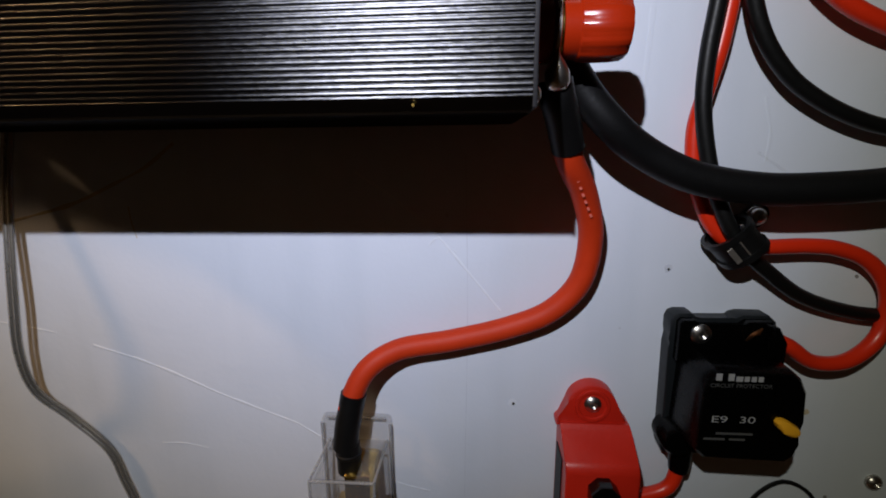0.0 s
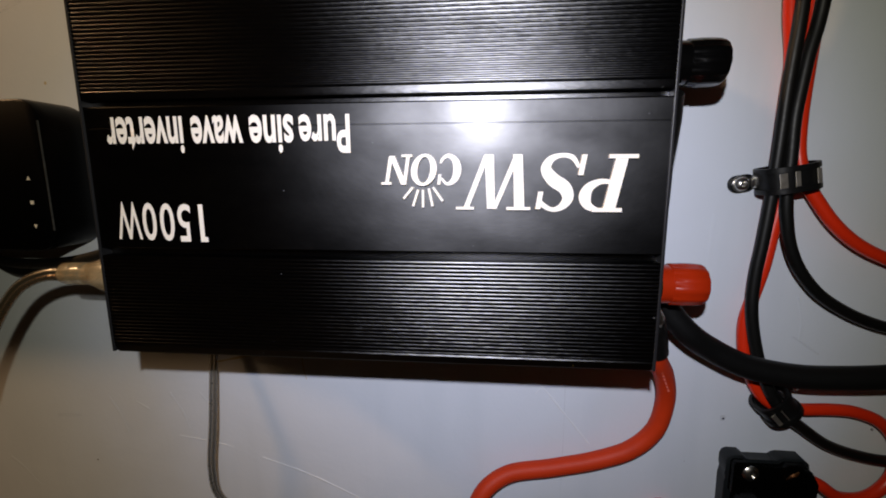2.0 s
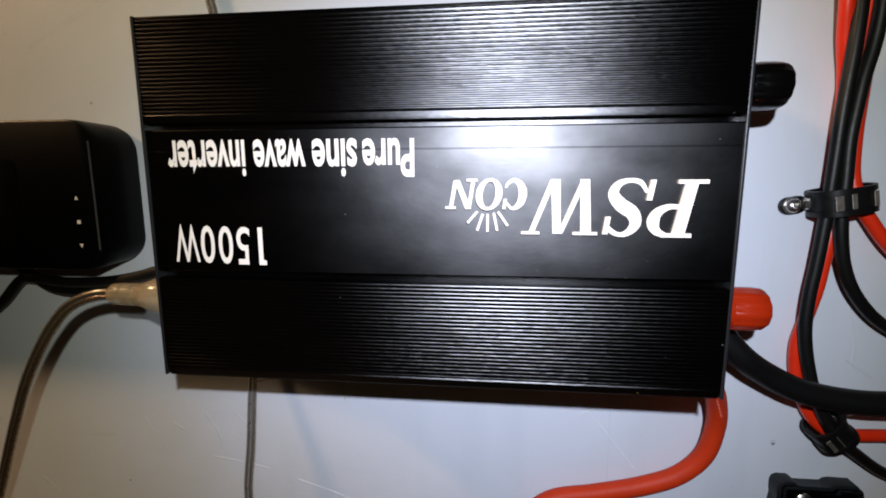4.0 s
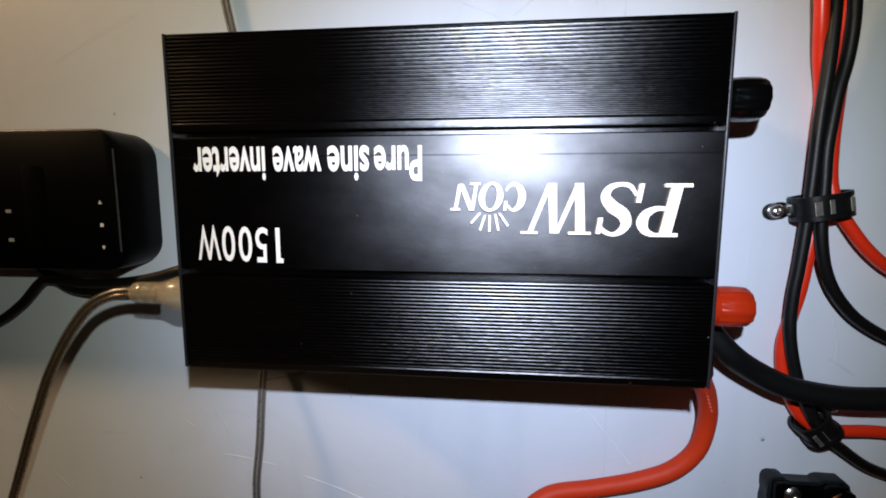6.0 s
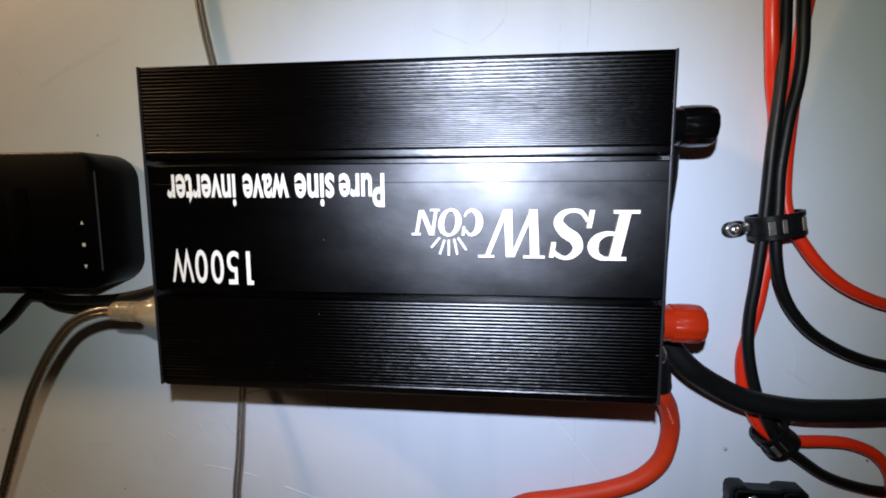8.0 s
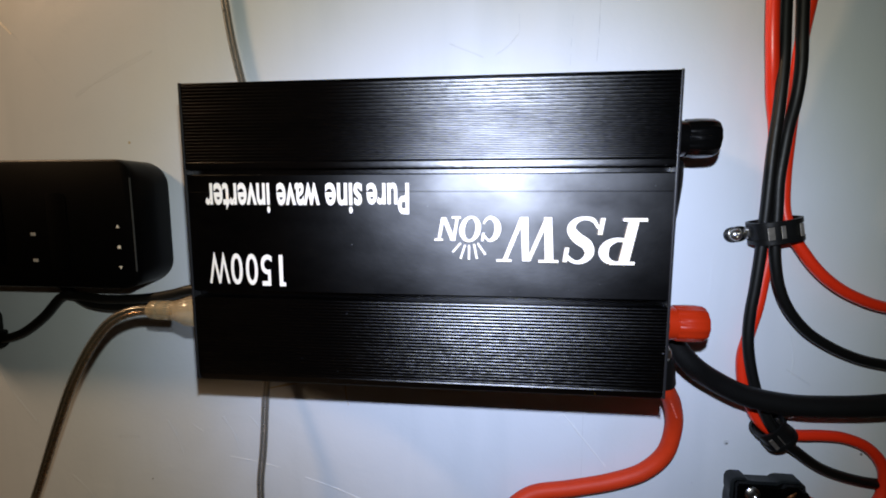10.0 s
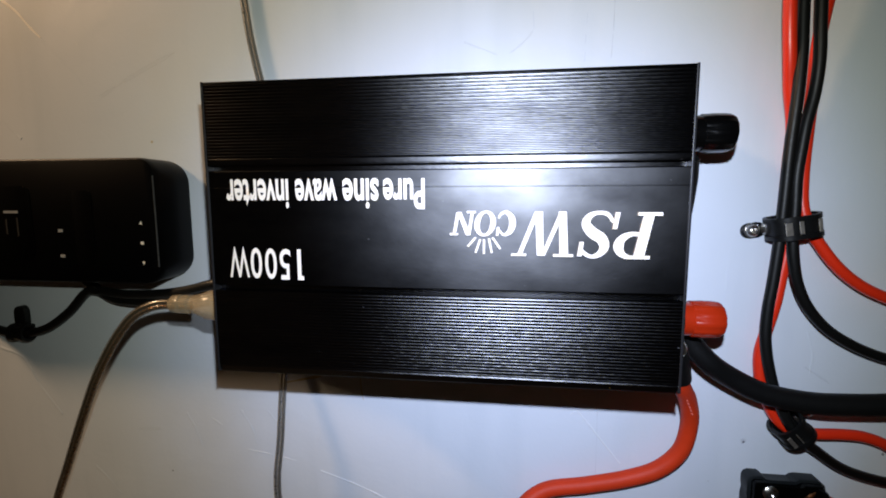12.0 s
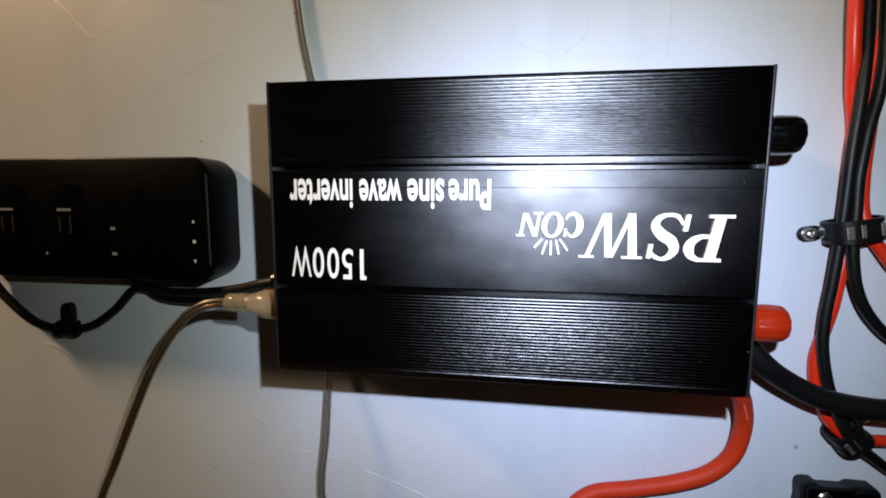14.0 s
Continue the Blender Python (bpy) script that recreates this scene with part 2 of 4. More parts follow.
def tube(points, radius, seg=14, step=0.004, bm=None, shift=(0, 0), wobble=0.0, flat=1.0):
    """A round tube along a smooth line; shift moves it across the line, in the wall's plane and away from it."""
    bm = bm or bmesh.new()
    line = spline(points, step)
    rings = []
    for i, p in enumerate(line):
        t = (line[min(i + 1, len(line) - 1)] - line[max(i - 1, 0)]).normalized()
        n = Vector((0, -1, 0))
        n = (n - t * n.dot(t))
        n = n.normalized() if n.length > 1e-3 else Vector((0, 0, 1))
        s = t.cross(n)
        c = p + s * shift[0] + n * shift[1]
        r = radius * (1 + wobble * noise.noise(p * 90))
        rings.append([bm.verts.new(c + (s * math.cos(2 * math.pi * k / seg) + n * flat * math.sin(2 * math.pi * k / seg)) * r) for k in range(seg)])
    for p, q in zip(rings, rings[1:]):
        for k in range(seg):
            bm.faces.new((p[k], p[(k + 1) % seg], q[(k + 1) % seg], q[k]))
    bm.faces.new(rings[0])
    bm.faces.new(rings[-1][::-1])
    return bm


def prism(outline, y0, y1, bevel=0.0, bm=None):
    """An outline in the wall's plane (x, z), from depth y0 to y1."""
    bm = bm or bmesh.new()
    a = [bm.verts.new((x, y0, z)) for x, z in outline]
    b = [bm.verts.new((x, y1, z)) for x, z in outline]
    n = len(outline)
    bm.faces.new(a)
    top = bm.faces.new(b[::-1])
    for k in range(n):
        bm.faces.new((a[k], a[(k + 1) % n], b[(k + 1) % n], b[k]))
    if bevel:
        bmesh.ops.bevel(bm, geom=list(top.edges), offset=bevel, segments=2, profile=0.5, affect="EDGES")
    return bm


def rounded(x0, x1, z0, z1, r, n=6):
    pts = []
    for cx, cz, a0 in ((x1 - r, z1 - r, 0), (x0 + r, z1 - r, 90), (x0 + r, z0 + r, 180), (x1 - r, z0 + r, 270)):
        for k in range(n + 1):
            w = radians(a0 + 90 * k / n)
            pts.append((cx + r * math.cos(w), cz + r * math.sin(w)))
    return pts


def loft(sections, caps=True):
    """Joins outlines of equal length, each a list of 3D points."""
    bm = bmesh.new()
    rings = [[bm.verts.new(p) for p in s] for s in sections]
    n = len(rings[0])
    for p, q in zip(rings, rings[1:]):
        for k in range(n):
            bm.faces.new((p[k], p[(k + 1) % n], q[(k + 1) % n], q[k]))
    if caps:
        bm.faces.new(rings[0])
        bm.faces.new(rings[-1][::-1])
    return bm


def lettering(pieces, y, mat, parent, label, bold=0.0, turned=False, name="lettering"):
    """Words that each fill the given patch (text, x0, x1, z0, z1) of a face turned to the room; turned: upside down."""
    bm = bmesh.new()
    for text, x0, x1, z0, z1 in pieces:
        cu = bpy.data.curves.new(name, "FONT")
        cu.body, cu.offset, cu.extrude, cu.resolution_u = text, bold, 0.0, 4
        tmp = new("tmp_text", cu)
        bpy.context.view_layer.update()
        me = bpy.data.meshes.new_from_object(tmp.evaluated_get(bpy.context.evaluated_depsgraph_get()))
        bpy.data.objects.remove(tmp)
        bpy.data.curves.remove(cu)
        co = np.array([v.co for v in me.vertices])
        lo, hi = co.min(0), co.max(0)
        for v in me.vertices:
            u, w = (v.co.x - lo[0]) / (hi[0] - lo[0]), (v.co.y - lo[1]) / (hi[1] - lo[1])
            if turned:
                u, w = 1 - u, 1 - w
            v.co = (x0 + u * (x1 - x0), y, z0 + w * (z1 - z0))
        bm.from_mesh(me)
        bpy.data.meshes.remove(me)
    me = bpy.data.meshes.new(name)
    bm.to_mesh(me)
    bm.free()
    me.materials.append(mat)
    ob = new(name, me)
    ob.parent = parent
    ob["label"] = label
    return ob


def flat_shape(outlines, y, mat, parent, name, label=""):
    """Flat printed shapes, each an outline in the wall's plane."""
    bm = bmesh.new()
    for k, o in enumerate(outlines):
        prism(o, y, y - 0.00012 - 0.000004 * k, bm=bm)
    return part(name, bm, mat, parent, label)


def screw(place, r=0.0045, h=0.0032, parent=None, name="screw", label=""):
    """A pan-head screw whose head points to the room, with a cross recess."""
    x, y, z = place
    bm = lathe([(0, r * 1.0), (-h * 0.35, r), (-h * 0.7, r * 0.84), (-h * 0.95, r * 0.5), (-h, r * 0.42), (-h * 0.6, r * 0.2)], (x, y, z), "y", 20)
    ob = part(name, bm, STEEL, parent, label, smooth=True)
    return ob


# ---- the room ----
def wall(name, x0, x1, y0, y1, z0, z1, mat, label, category="wall"):
    return tagged(part(name, box(x0, x1, y0, y1, z0, z1), mat), label, category, kind="structure")


back = wall("wall_north", -1.7, 1.5, 0.0, 0.05, 0.0, 2.1, WALL, "pale grey-white painted wall panel, scratched and scuffed")
# added to close the room out of view, dark to hold down bounce
wall("wall_west", -1.75, -1.70, -1.5, 0.05, 0.0, 2.1, CEIL, "plain dark side wall, added out of view")
wall("wall_east", 1.50, 1.55, -1.5, 0.05, 0.0, 2.1, CEIL, "plain dark side wall, added out of view")
wall("wall_south", -1.75, 1.55, -1.55, -1.50, 0.0, 2.1, CEIL, "plain dark wall, added out of view")
wall("floor", -1.75, 1.55, -1.55, 0.05, -0.05, 0.0, FLOOR, "plain dark brown floor, added out of view", "floor")
wall("ceiling", -1.75, 1.55, -1.55, 0.05, 2.1, 2.15, CEIL, "plain dark ceiling, added out of view", "ceiling")


def scratch(points, width, mat, label, flat=0.25):
    pts = [(x, -0.0001, z) for x, z in points]
    bm = tube(pts, width, seg=8, step=0.003, wobble=0.9, flat=flat)
    return part("scratch", bm, mat, back, label)


scratch([(0.060, 1.080), (0.084, 1.0635), (0.107, 1.0430), (0.126, 1.0200), (0.146, 0.995)], 0.0007, SCRATCH_LIGHT, "thin pale scratch")
scratch([(0.103, 1.036), (0.106, 1.040), (0.110, 1.040)], 0.0005, SCRATCH_LIGHT, "small curl of peeled paint")
scratch([(0.113, 1.031), (0.116, 1.034), (0.119, 1.032)], 0.0004, SCRATCH_LIGHT, "small curl of peeled paint")
scratch([(-0.200, 0.9825), (-0.175, 0.979), (-0.151, 0.9745)], 0.0005, SCRATCH_LIGHT, "thin pale scratch")
scratch([(-0.126, 0.966), (-0.086, 0.953), (-0.037, 0.931), (0.011, 0.912)], 0.0008, SCRATCH_LIGHT, "long raised pale scratch")
scratch([(0.011, 0.912), (0.025, 0.903), (0.050, 0.886), (0.075, 0.870), (0.100, 0.863)], 0.0006, SCRATCH_LIGHT, "thin pale scratch")
scratch([(-0.164, 1.051), (-0.121, 1.062), (-0.092, 1.074), (-0.070, 1.084), (-0.050, 1.098)], 0.0009, SCRATCH_TAN, "curved tan scuff line", 0.1)
scratch([(-0.085, 1.060), (-0.0845, 1.050), (-0.0825, 1.040)], 0.0006, SCRATCH_TAN, "short tan scratch")
scratch([(-0.088, 0.893), (-0.070, 0.893), (-0.055, 0.890)], 0.0005, SCRATCH_LIGHT, "short pale scratch")
scratch([(0.125, 1.090), (0.126, 1.00), (0.124, 0.86)], 0.0002, PENCIL, "faint upright seam line", 0.05)
for pts, wide, lift in (([(0.223, 1.185), (0.2225, 1.155), (0.221, 1.118)], 0.0014, 0.08), ([(-0.415, 1.406), (-0.396, 1.386), (-0.370, 1.359), (-0.344, 1.329)], 0.0012, 0.10),
                        ([(-0.433, 1.298), (-0.415, 1.282)], 0.0010, 0.3), ([(-0.470, 1.075), (-0.441, 1.064), (-0.425, 1.036), (-0.402, 1.006)], 0.0012, 0.35), ([(-0.262, 1.016), (-0.253, 0.999), (-0.248, 0.982)], 0.0009, 0.25),
                        ([(-0.369, 0.952), (-0.356, 0.940), (-0.343, 0.924)], 0.0010, 0.25), ([(-0.237, 1.013), (-0.226, 1.006)], 0.0008, 0.3), ([(0.285, 1.118), (0.290, 1.098), (0.289, 1.083)], 0.0008, 0.2),
                        ([(-0.205, 1.022), (-0.196, 1.008), (-0.190, 0.990)], 0.0010, 0.25), ([(-0.178, 1.024), (-0.168, 1.012)], 0.0009, 0.25)):
    scratch(pts, wide, WALL, "raised crease in the wall panel", lift * 0.5)
scratch([(-0.420, 1.408), (-0.405, 1.3965), (-0.396, 1.386), (-0.383, 1.373)], 0.0011, PALE_SCRAPE, "pale scrape along a crease", 0.2)
for pts, wide in (([(-0.326, 1.318), (-0.310, 1.3265), (-0.286, 1.338), (-0.249, 1.354)], 0.0016), ([(-0.315, 0.996), (-0.292, 0.997)], 0.0010), ([(0.285, 1.089), (0.304, 1.076)], 0.0008)):
    scratch(pts, wide, SMEAR, "soft grey smear", 0.08)
for pts in ([(0.065, 1.372), (0.066, 1.358)], [(0.107, 1.369), (0.1065, 1.361)], [(0.1062, 1.352), (0.106, 1.346)], [(0.106, 1.340), (0.1058, 1.332)], [(0.1275, 1.400), (0.127, 1.354)], [(0.1268, 1.352), (0.126, 1.334)]):
    scratch(pts, 0.0003, PENCIL, "short upright pencil stroke", 0.1)
scratch([(0.010, 1.351), (0.025, 1.345), (0.037, 1.340)], 0.0007, SMEAR, "soft grey smear", 0.1)
scratch([(0.047, 1.341), (0.058, 1.349), (0.065, 1.357)], 0.0007, SMEAR, "soft grey smear", 0.1)


def chip(x, z, r, mat, label):
    bm = bmesh.new()
    n = 9
    o = [(x + r * (0.75 + 0.5 * random.random()) * math.cos(2 * math.pi * k / n), z + r * (0.75 + 0.6 * random.random()) * math.sin(2 * math.pi * k / n)) for k in range(n)]
    prism(o, 0.0005, -0.00012, bm=bm)
    return part("paint_chip", bm, mat, back, label)


chip(0.155, 0.9325, 0.0028, SCRATCH_LIGHT, "small white paint chip")
chip(0.1556, 0.9318, 0.0009, DENT, "dark dent in the paint chip")
chip(0.2434, 1.023, 0.0024, PENCIL, "small grey dent")
chip(0.2440, 1.0222, 0.0008, DENT, "small dark dent")
chip(0.348, 1.019, 0.0010, DENT, "small dark dent")
chip(0.334, 0.932, 0.0018, SCRATCH_TAN, "small tan paint chip")
chip(0.114, 1.0545, 0.0011, PENCIL, "small grey dent")
chip(0.2185, 0.985, 0.0009, PENCIL, "small grey dent")
chip(-0.2775, 1.2766, 0.0012, SCRATCH_TAN, "small tan paint chip")
chip(-0.346, 1.366, 0.0012, SCRATCH_LIGHT, "tiny raised paint fleck")
chip(-0.282, 0.954, 0.0008, DENT, "tiny dark fleck")
chip(0.355, 0.872, 0.0012, DENT, "small dark dent")

# ---- power inverter ----
FRONT, X0, X1, ZB, ZT = -0.107, -0.150, 0.150, 1.1055, 1.300
inverter = thing("power_inverter", (0, 0, ZB), "black ribbed aluminium power inverter screwed upside down to the wall", "inverter")
OFF = Matrix.Translation((0, 0, -ZB))


def inv(name, bm, mat, label="", smooth=False, parent=None):
    bm.transform(OFF) if parent is None else None
    return part(name, bm, mat, parent or inverter, label, smooth)


def ribs(z0, z1, n):
    """Ribs with gently rounded crowns and steep flanks."""
    p, out = (z1 - z0) / n, []
    for k in range(n):
        z = z0 + k * p
        out += [(z + u * p, FRONT + d) for u, d in ((0.085, 0.00045), (0.18, 0.00013), (0.34, 0.000036), (0.44, 0.0), (0.56, 0.0), (0.66, 0.000036), (0.82, 0.00013), (0.915, 0.00045))]
    return out


def extrusion(line, x0, x1):
    return loft([[(x, y, z) for z, y in line] for x in (x0, x1)])


lower = [(ZB, -0.010), (ZB, FRONT + 0.0032), (ZB + 0.0008, FRONT + 0.0024), (ZB + 0.0044, FRONT + 0.0006), (ZB + 0.0052, FRONT + 0.0002)] + ribs(1.1112, 1.1630, 25)
lower += [(1.1634, FRONT), (1.1636, FRONT + 0.0070), (1.1673, FRONT + 0.0070), (1.1675, -0.010)]
upper = [(1.2434, -0.010), (1.2436, FRONT + 0.0070), (1.2464, FRONT + 0.0070), (1.2466, FRONT + 0.0006), (1.2470, FRONT + 0.0001), (1.2480, FRONT), (1.2505, FRONT)] + ribs(1.2512, 1.2985, 23)
upper += [(ZT - 0.0010, FRONT + 0.0001), (ZT - 0.0004, FRONT + 0.0003), (ZT, FRONT + 0.001), (ZT, -0.010)]
inv("lower_heat_sink", extrusion(lower, X0, X1), CASE, "ribbed black anodised heat sink")
inv("upper_heat_sink", extrusion(upper, X0, X1), CASE, "ribbed black anodised heat sink")
panel = [(1.1676, -0.010), (1.1676, FRONT + 0.0011), (1.1682, FRONT + 0.0005), (1.2320, FRONT + 0.0005), (1.2322, FRONT + 0.0007), (1.2325, FRONT + 0.0007), (1.2327, FRONT + 0.0005), (1.2426, FRONT + 0.0005), (1.2433, FRONT + 0.0011), (1.2433, -0.010)]
inv("centre_panel", extrusion(panel, X0, X1), PANEL, "smooth satin black centre panel")
inv("end_plate", box(X1, X1 + 0.0016, FRONT - 0.0003, -0.004, ZB + 0.0012, ZT + 0.0002, 0.0004), PLATE, "thin black steel end plate")
inv("end_plate", box(X0 - 0.0016, X0, FRONT - 0.0003, -0.004, ZB + 0.0012, ZT + 0.0002, 0.0004), PLATE, "thin black steel end plate")
inv("base", box(X0 + 0.004, X1 - 0.004, -0.010, 0.0, ZB + 0.006, ZT - 0.006), PLATE)
for z in (ZB + 0.006, ZB + 0.098, ZT - 0.006):
    for y in (FRONT + 0.006, -0.02):
        inv("end_screw", lathe([(0, 0.0026), (0.0008, 0.0026), (0.0016, 0.0018), (0.0019, 0.0008)], (X1 + 0.0016, y, z), "x", 14), STEEL, "small bright screw head", True)
inv("rivet", lathe([(0, 0.0006), (-0.0004, 0.0005)], (0.110, FRONT, ZB + 0.0028), "y", 10), BRASS)
# rocker switch and fan grille on the battery end
inv("grille", box(X1 + 0.0016, X1 + 0.0030, -0.090, -0.030, 1.170, 1.232, 0.0006), DARK_SLOT, "dark fan grille")

TY = FRONT + 0.0005 - 0.00015


def print_on(outlines, mat, name, label):
    ob = flat_shape(outlines, TY, mat, inverter, name, label)
    ob.location.z = -ZB
    return ob


for words, bold in (((("Pure", -0.0317, -0.0051, 1.2185, 1.2378), ("sine", -0.0582, -0.0346, 1.2188, 1.2380), ("wave", -0.0900, -0.0618, 1.2238, 1.2380), ("inverter", -0.1380, -0.0945, 1.2190, 1.2381)), 0.024),
                    ((("5", -0.1027, -0.0952, 1.1718, 1.1923), ("0", -0.1130, -0.1048, 1.1720, 1.1927), ("0", -0.1232, -0.1152, 1.1722, 1.1929), ("W", -0.1383, -0.1242, 1.1728, 1.1934)), 0.010)):
    lettering([(w, x0, x1, z0 - ZB, z1 - ZB) for w, x0, x1, z0, z1 in words], TY - 0.0001, PRINT, inverter, "white printed words, upside down", bold, True)
print_on([[(-0.0904, 1.1717), (-0.0879, 1.1717), (-0.0879, 1.1921), (-0.0904, 1.1921)], [(-0.0879, 1.1717), (-0.0862, 1.1717), (-0.0862, 1.1742), (-0.0879, 1.1746)]], PRINT, "lettering", "white printed numeral, upside down")
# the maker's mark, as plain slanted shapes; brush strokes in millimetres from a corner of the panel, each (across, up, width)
def brush(line, flat_ends=False):
    """Quads along a smooth line whose width changes on the way; flat_ends: the width lies level."""
    path = spline([(x, w, z) for x, z, w in line], 0.6)
    edge = []
    for i, p in enumerate(path):
        t = path[min(i + 1, len(path) - 1)] - path[max(i - 1, 0)]
        t = Vector((t.x, t.z)).normalized()
        n = Vector((1, 0)) if flat_ends else Vector((-t.y, t.x))
        edge.append((Vector((p.x, p.z)) + n * p.y / 2, Vector((p.x, p.z)) - n * p.y / 2))
    return [[(v.x / 1000, 1.19 + v.y / 1000) for v in (a, b, d, c)] for (a, b), (c, d) in zip(edge, edge[1:])]


def bar(x0, x1, z0, z1, lean=0.0):
    return [(x / 1000, 1.19 + z / 1000) for x, z in ((x0, z0), (x1, z0), (x1 + lean, z1), (x0 + lean, z1))]


mark = []
for line in (
    [(108.35, 20.7, 1.51), (105.02, 25.46, 2.42), (99.89, 26.41, 2.11), (94.76, 24.51, 3.46), (92.64, 20.07, 5.05), (95.96, 15.0, 6.38), (102.0, 10.56, 6.38), (103.51, 5.8, 5.32), (100.8, 1.68, 3.46), (96.57, 0.1, 2.11), (92.04, 2.0, 2.42), (89.32, 5.49, 1.51)],
    [(123.45, 13.73, 2.11), (118.61, 13.73, 2.72), (113.48, 10.88, 4.51), (111.67, 6.44, 5.84), (113.18, 2.32, 4.25), (117.71, 0.1, 2.11), (121.94, 0.1, 1.81)],
    [(40.7, 22.92, 0.91), (41.91, 25.14, 1.51), (44.62, 26.73, 1.81), (47.95, 24.51, 3.19), (49.15, 20.07, 3.99), (47.64, 15.0, 3.19), (44.02, 12.78, 1.51), (41.0, 15.63, 1.21)],
):
    mark += brush(line)
for line in (
    [(53.68, 1.05, 2.72), (63.65, 26.73, 2.72)],
    [(64.86, 27.04, 4.51), (66.07, 0.42, 3.99)],
    [(67.58, 0.42, 2.42), (78.45, 26.73, 2.72)],
    [(78.75, 27.04, 4.51), (79.96, 1.05, 5.05)],
    [(128.28, 25.78, 5.84), (123.14, 0.42, 5.84)],
    [(15.93, 26.41, 2.11), (13.52, 13.1, 1.81)],
    [(16.54, 26.73, 2.66), (22.28, 12.46, 2.92)],
    [(24.69, 26.41, 1.81), (22.58, 12.78, 1.81)],
):
    mark += brush(line, True)
mark += [bar(121.94, 135.53, 24.82, 26.73), bar(114.99, 129.18, -0.85, 1.05), bar(48.55, 57.61, 0.1, 1.37), bar(73.62, 85.39, -0.06, 1.37), bar(107.74, 110.16, 16.9, 26.73, 1.6), bar(87.81, 90.23, 0.42, 8.97, 1.2), bar(10.8, 15.93, 12.46, 13.73), bar(21.37, 26.81, 26.09, 27.36), bar(39.19, 40.7, 12.46, 17.53, 0.6)]
for x0, z0, x1, z1 in ((26.81, 11.19, 21.97, 5.49), (29.52, 9.93, 26.81, 1.68), (31.94, 9.93, 31.94, 1.05), (34.96, 10.56, 36.77, 1.68), (37.07, 11.19, 41.91, 4.22)):
    mark += brush([(x0, z0, 1.2), (x1, z1, 1.2)])
for k in range(28):
    ring = []
    for a, b, j in ((6.5, 7.9, k), (6.5, 7.9, k + 1), (3.2, 6.4, k + 1), (3.2, 6.4, k)):
        u = 2 * math.pi * j / 28
        ring.append(((32.54 + a * math.cos(u) + 0.10 * b * math.sin(u)) / 1000, 1.19 + (19.75 + b * math.sin(u)) / 1000))
    mark.append(ring)
print_on(mark, PRINT, "printed_mark", "white printed slanted mark with a small ray fan")


def terminal(z, y, mat, words):
    """A binding post on the battery end, with its screw cap and the cable lug's ring."""
    o = (X1 + 0.0016, y, z - ZB)
    post = part("terminal_post", lathe([(0, 0.0128), (0.0100, 0.0128), (0.0106, 0.0122), (0.0108, 0.0100), (0.0142, 0.0100), (0.0144, 0.0114), (0.0148, 0.0119), (0.0210, 0.0118), (0.0214, 0.0110)], o, "x", 36), mat, inverter, words + " plastic terminal post", True)
    cap = lathe([(0.0208, 0.0108), (0.0210, 0.0121), (0.0216, 0.0126), (0.0270, 0.0127), (0.0274, 0.0129), (0.0350, 0.0128), (0.0392, 0.0124), (0.0412, 0.0112), (0.0419, 0.0090), (0.0420, 0.0)], o, "x", 96, flutes=24, flute=0.0003)
    part("screw_cap", cap, mat, post, words + " fluted plastic screw cap", True)
    part("lug_ring", lathe([(0.0109, 0.0110), (0.0110, 0.0138), (0.0114, 0.0143), (0.0128, 0.0143), (0.0131, 0.0139), (0.0132, 0.0110)], o, "x", 36), TIN, post, "tinned lug ring", True)
    part("washer", lathe([(0.0133, 0.0105), (0.0134, 0.0127), (0.0141, 0.0127), (0.0142, 0.0105)], o, "x", 36), BRASS, post, "thin brass washer", True)


terminal(1.141, -0.058, RED_CAP, "red")
terminal(1.2675, -0.056, BLACK_GLOSS, "black")


# ---- heavy battery cables ----
def cable(name, points, r, mat, label, category="cable", group="", seg=18):
    ob = thing(name, points[0], label, category, group)
    bm = tube(points, r, seg)
    bm.transform(Matrix.Translation(-Vector(points[0])))
    part("jacket", bm, mat, ob, smooth=True)
    return ob


def sleeve(ob, name, points, r, mat, label, seg=18, wobble=0.0):
    bm = tube(points, r, seg, wobble=wobble)
    bm.transform(Matrix.Translation(-ob.location))
    return part(name, bm, mat, ob, label, smooth=True)


red_heavy = [(0.1660, -0.058, 1.114), (0.1695, -0.053, 1.106), (0.175, -0.044, 1.088), (0.186, -0.030, 1.070), (0.1935, -0.018, 1.045), (0.190, -0.012, 1.017), (0.175, -0.0098, 0.999),
             (0.151, -0.0092, 0.988), (0.117, -0.0092, 0.979), (0.082, -0.011, 0.972), (0.065, -0.017, 0.962), (0.056, -0.0215, 0.945), (0.0525, -0.0235, 0.930)]
big_red = cable("battery_cable", red_heavy, 0.0067, RED_RUBBER, "thick red rubber battery cable looping down the wall", group="battery cables")
sleeve(big_red, "heat_shrink", [(0.1645, -0.0590, 1.1215), (0.1660, -0.058, 1.114), (0.1695, -0.053, 1.106), (0.1738, -0.0462, 1.0925)], 0.0077, SHRINK, "black heat-shrink sleeve", wobble=0.12)
sleeve(big_red, "heat_shrink", [(0.0572, -0.0208, 0.948), (0.0525, -0.0235, 0.925), (0.0512, -0.024, 0.9135)], 0.0079, SHRINK, "black heat-shrink sleeve", wobble=0.05)
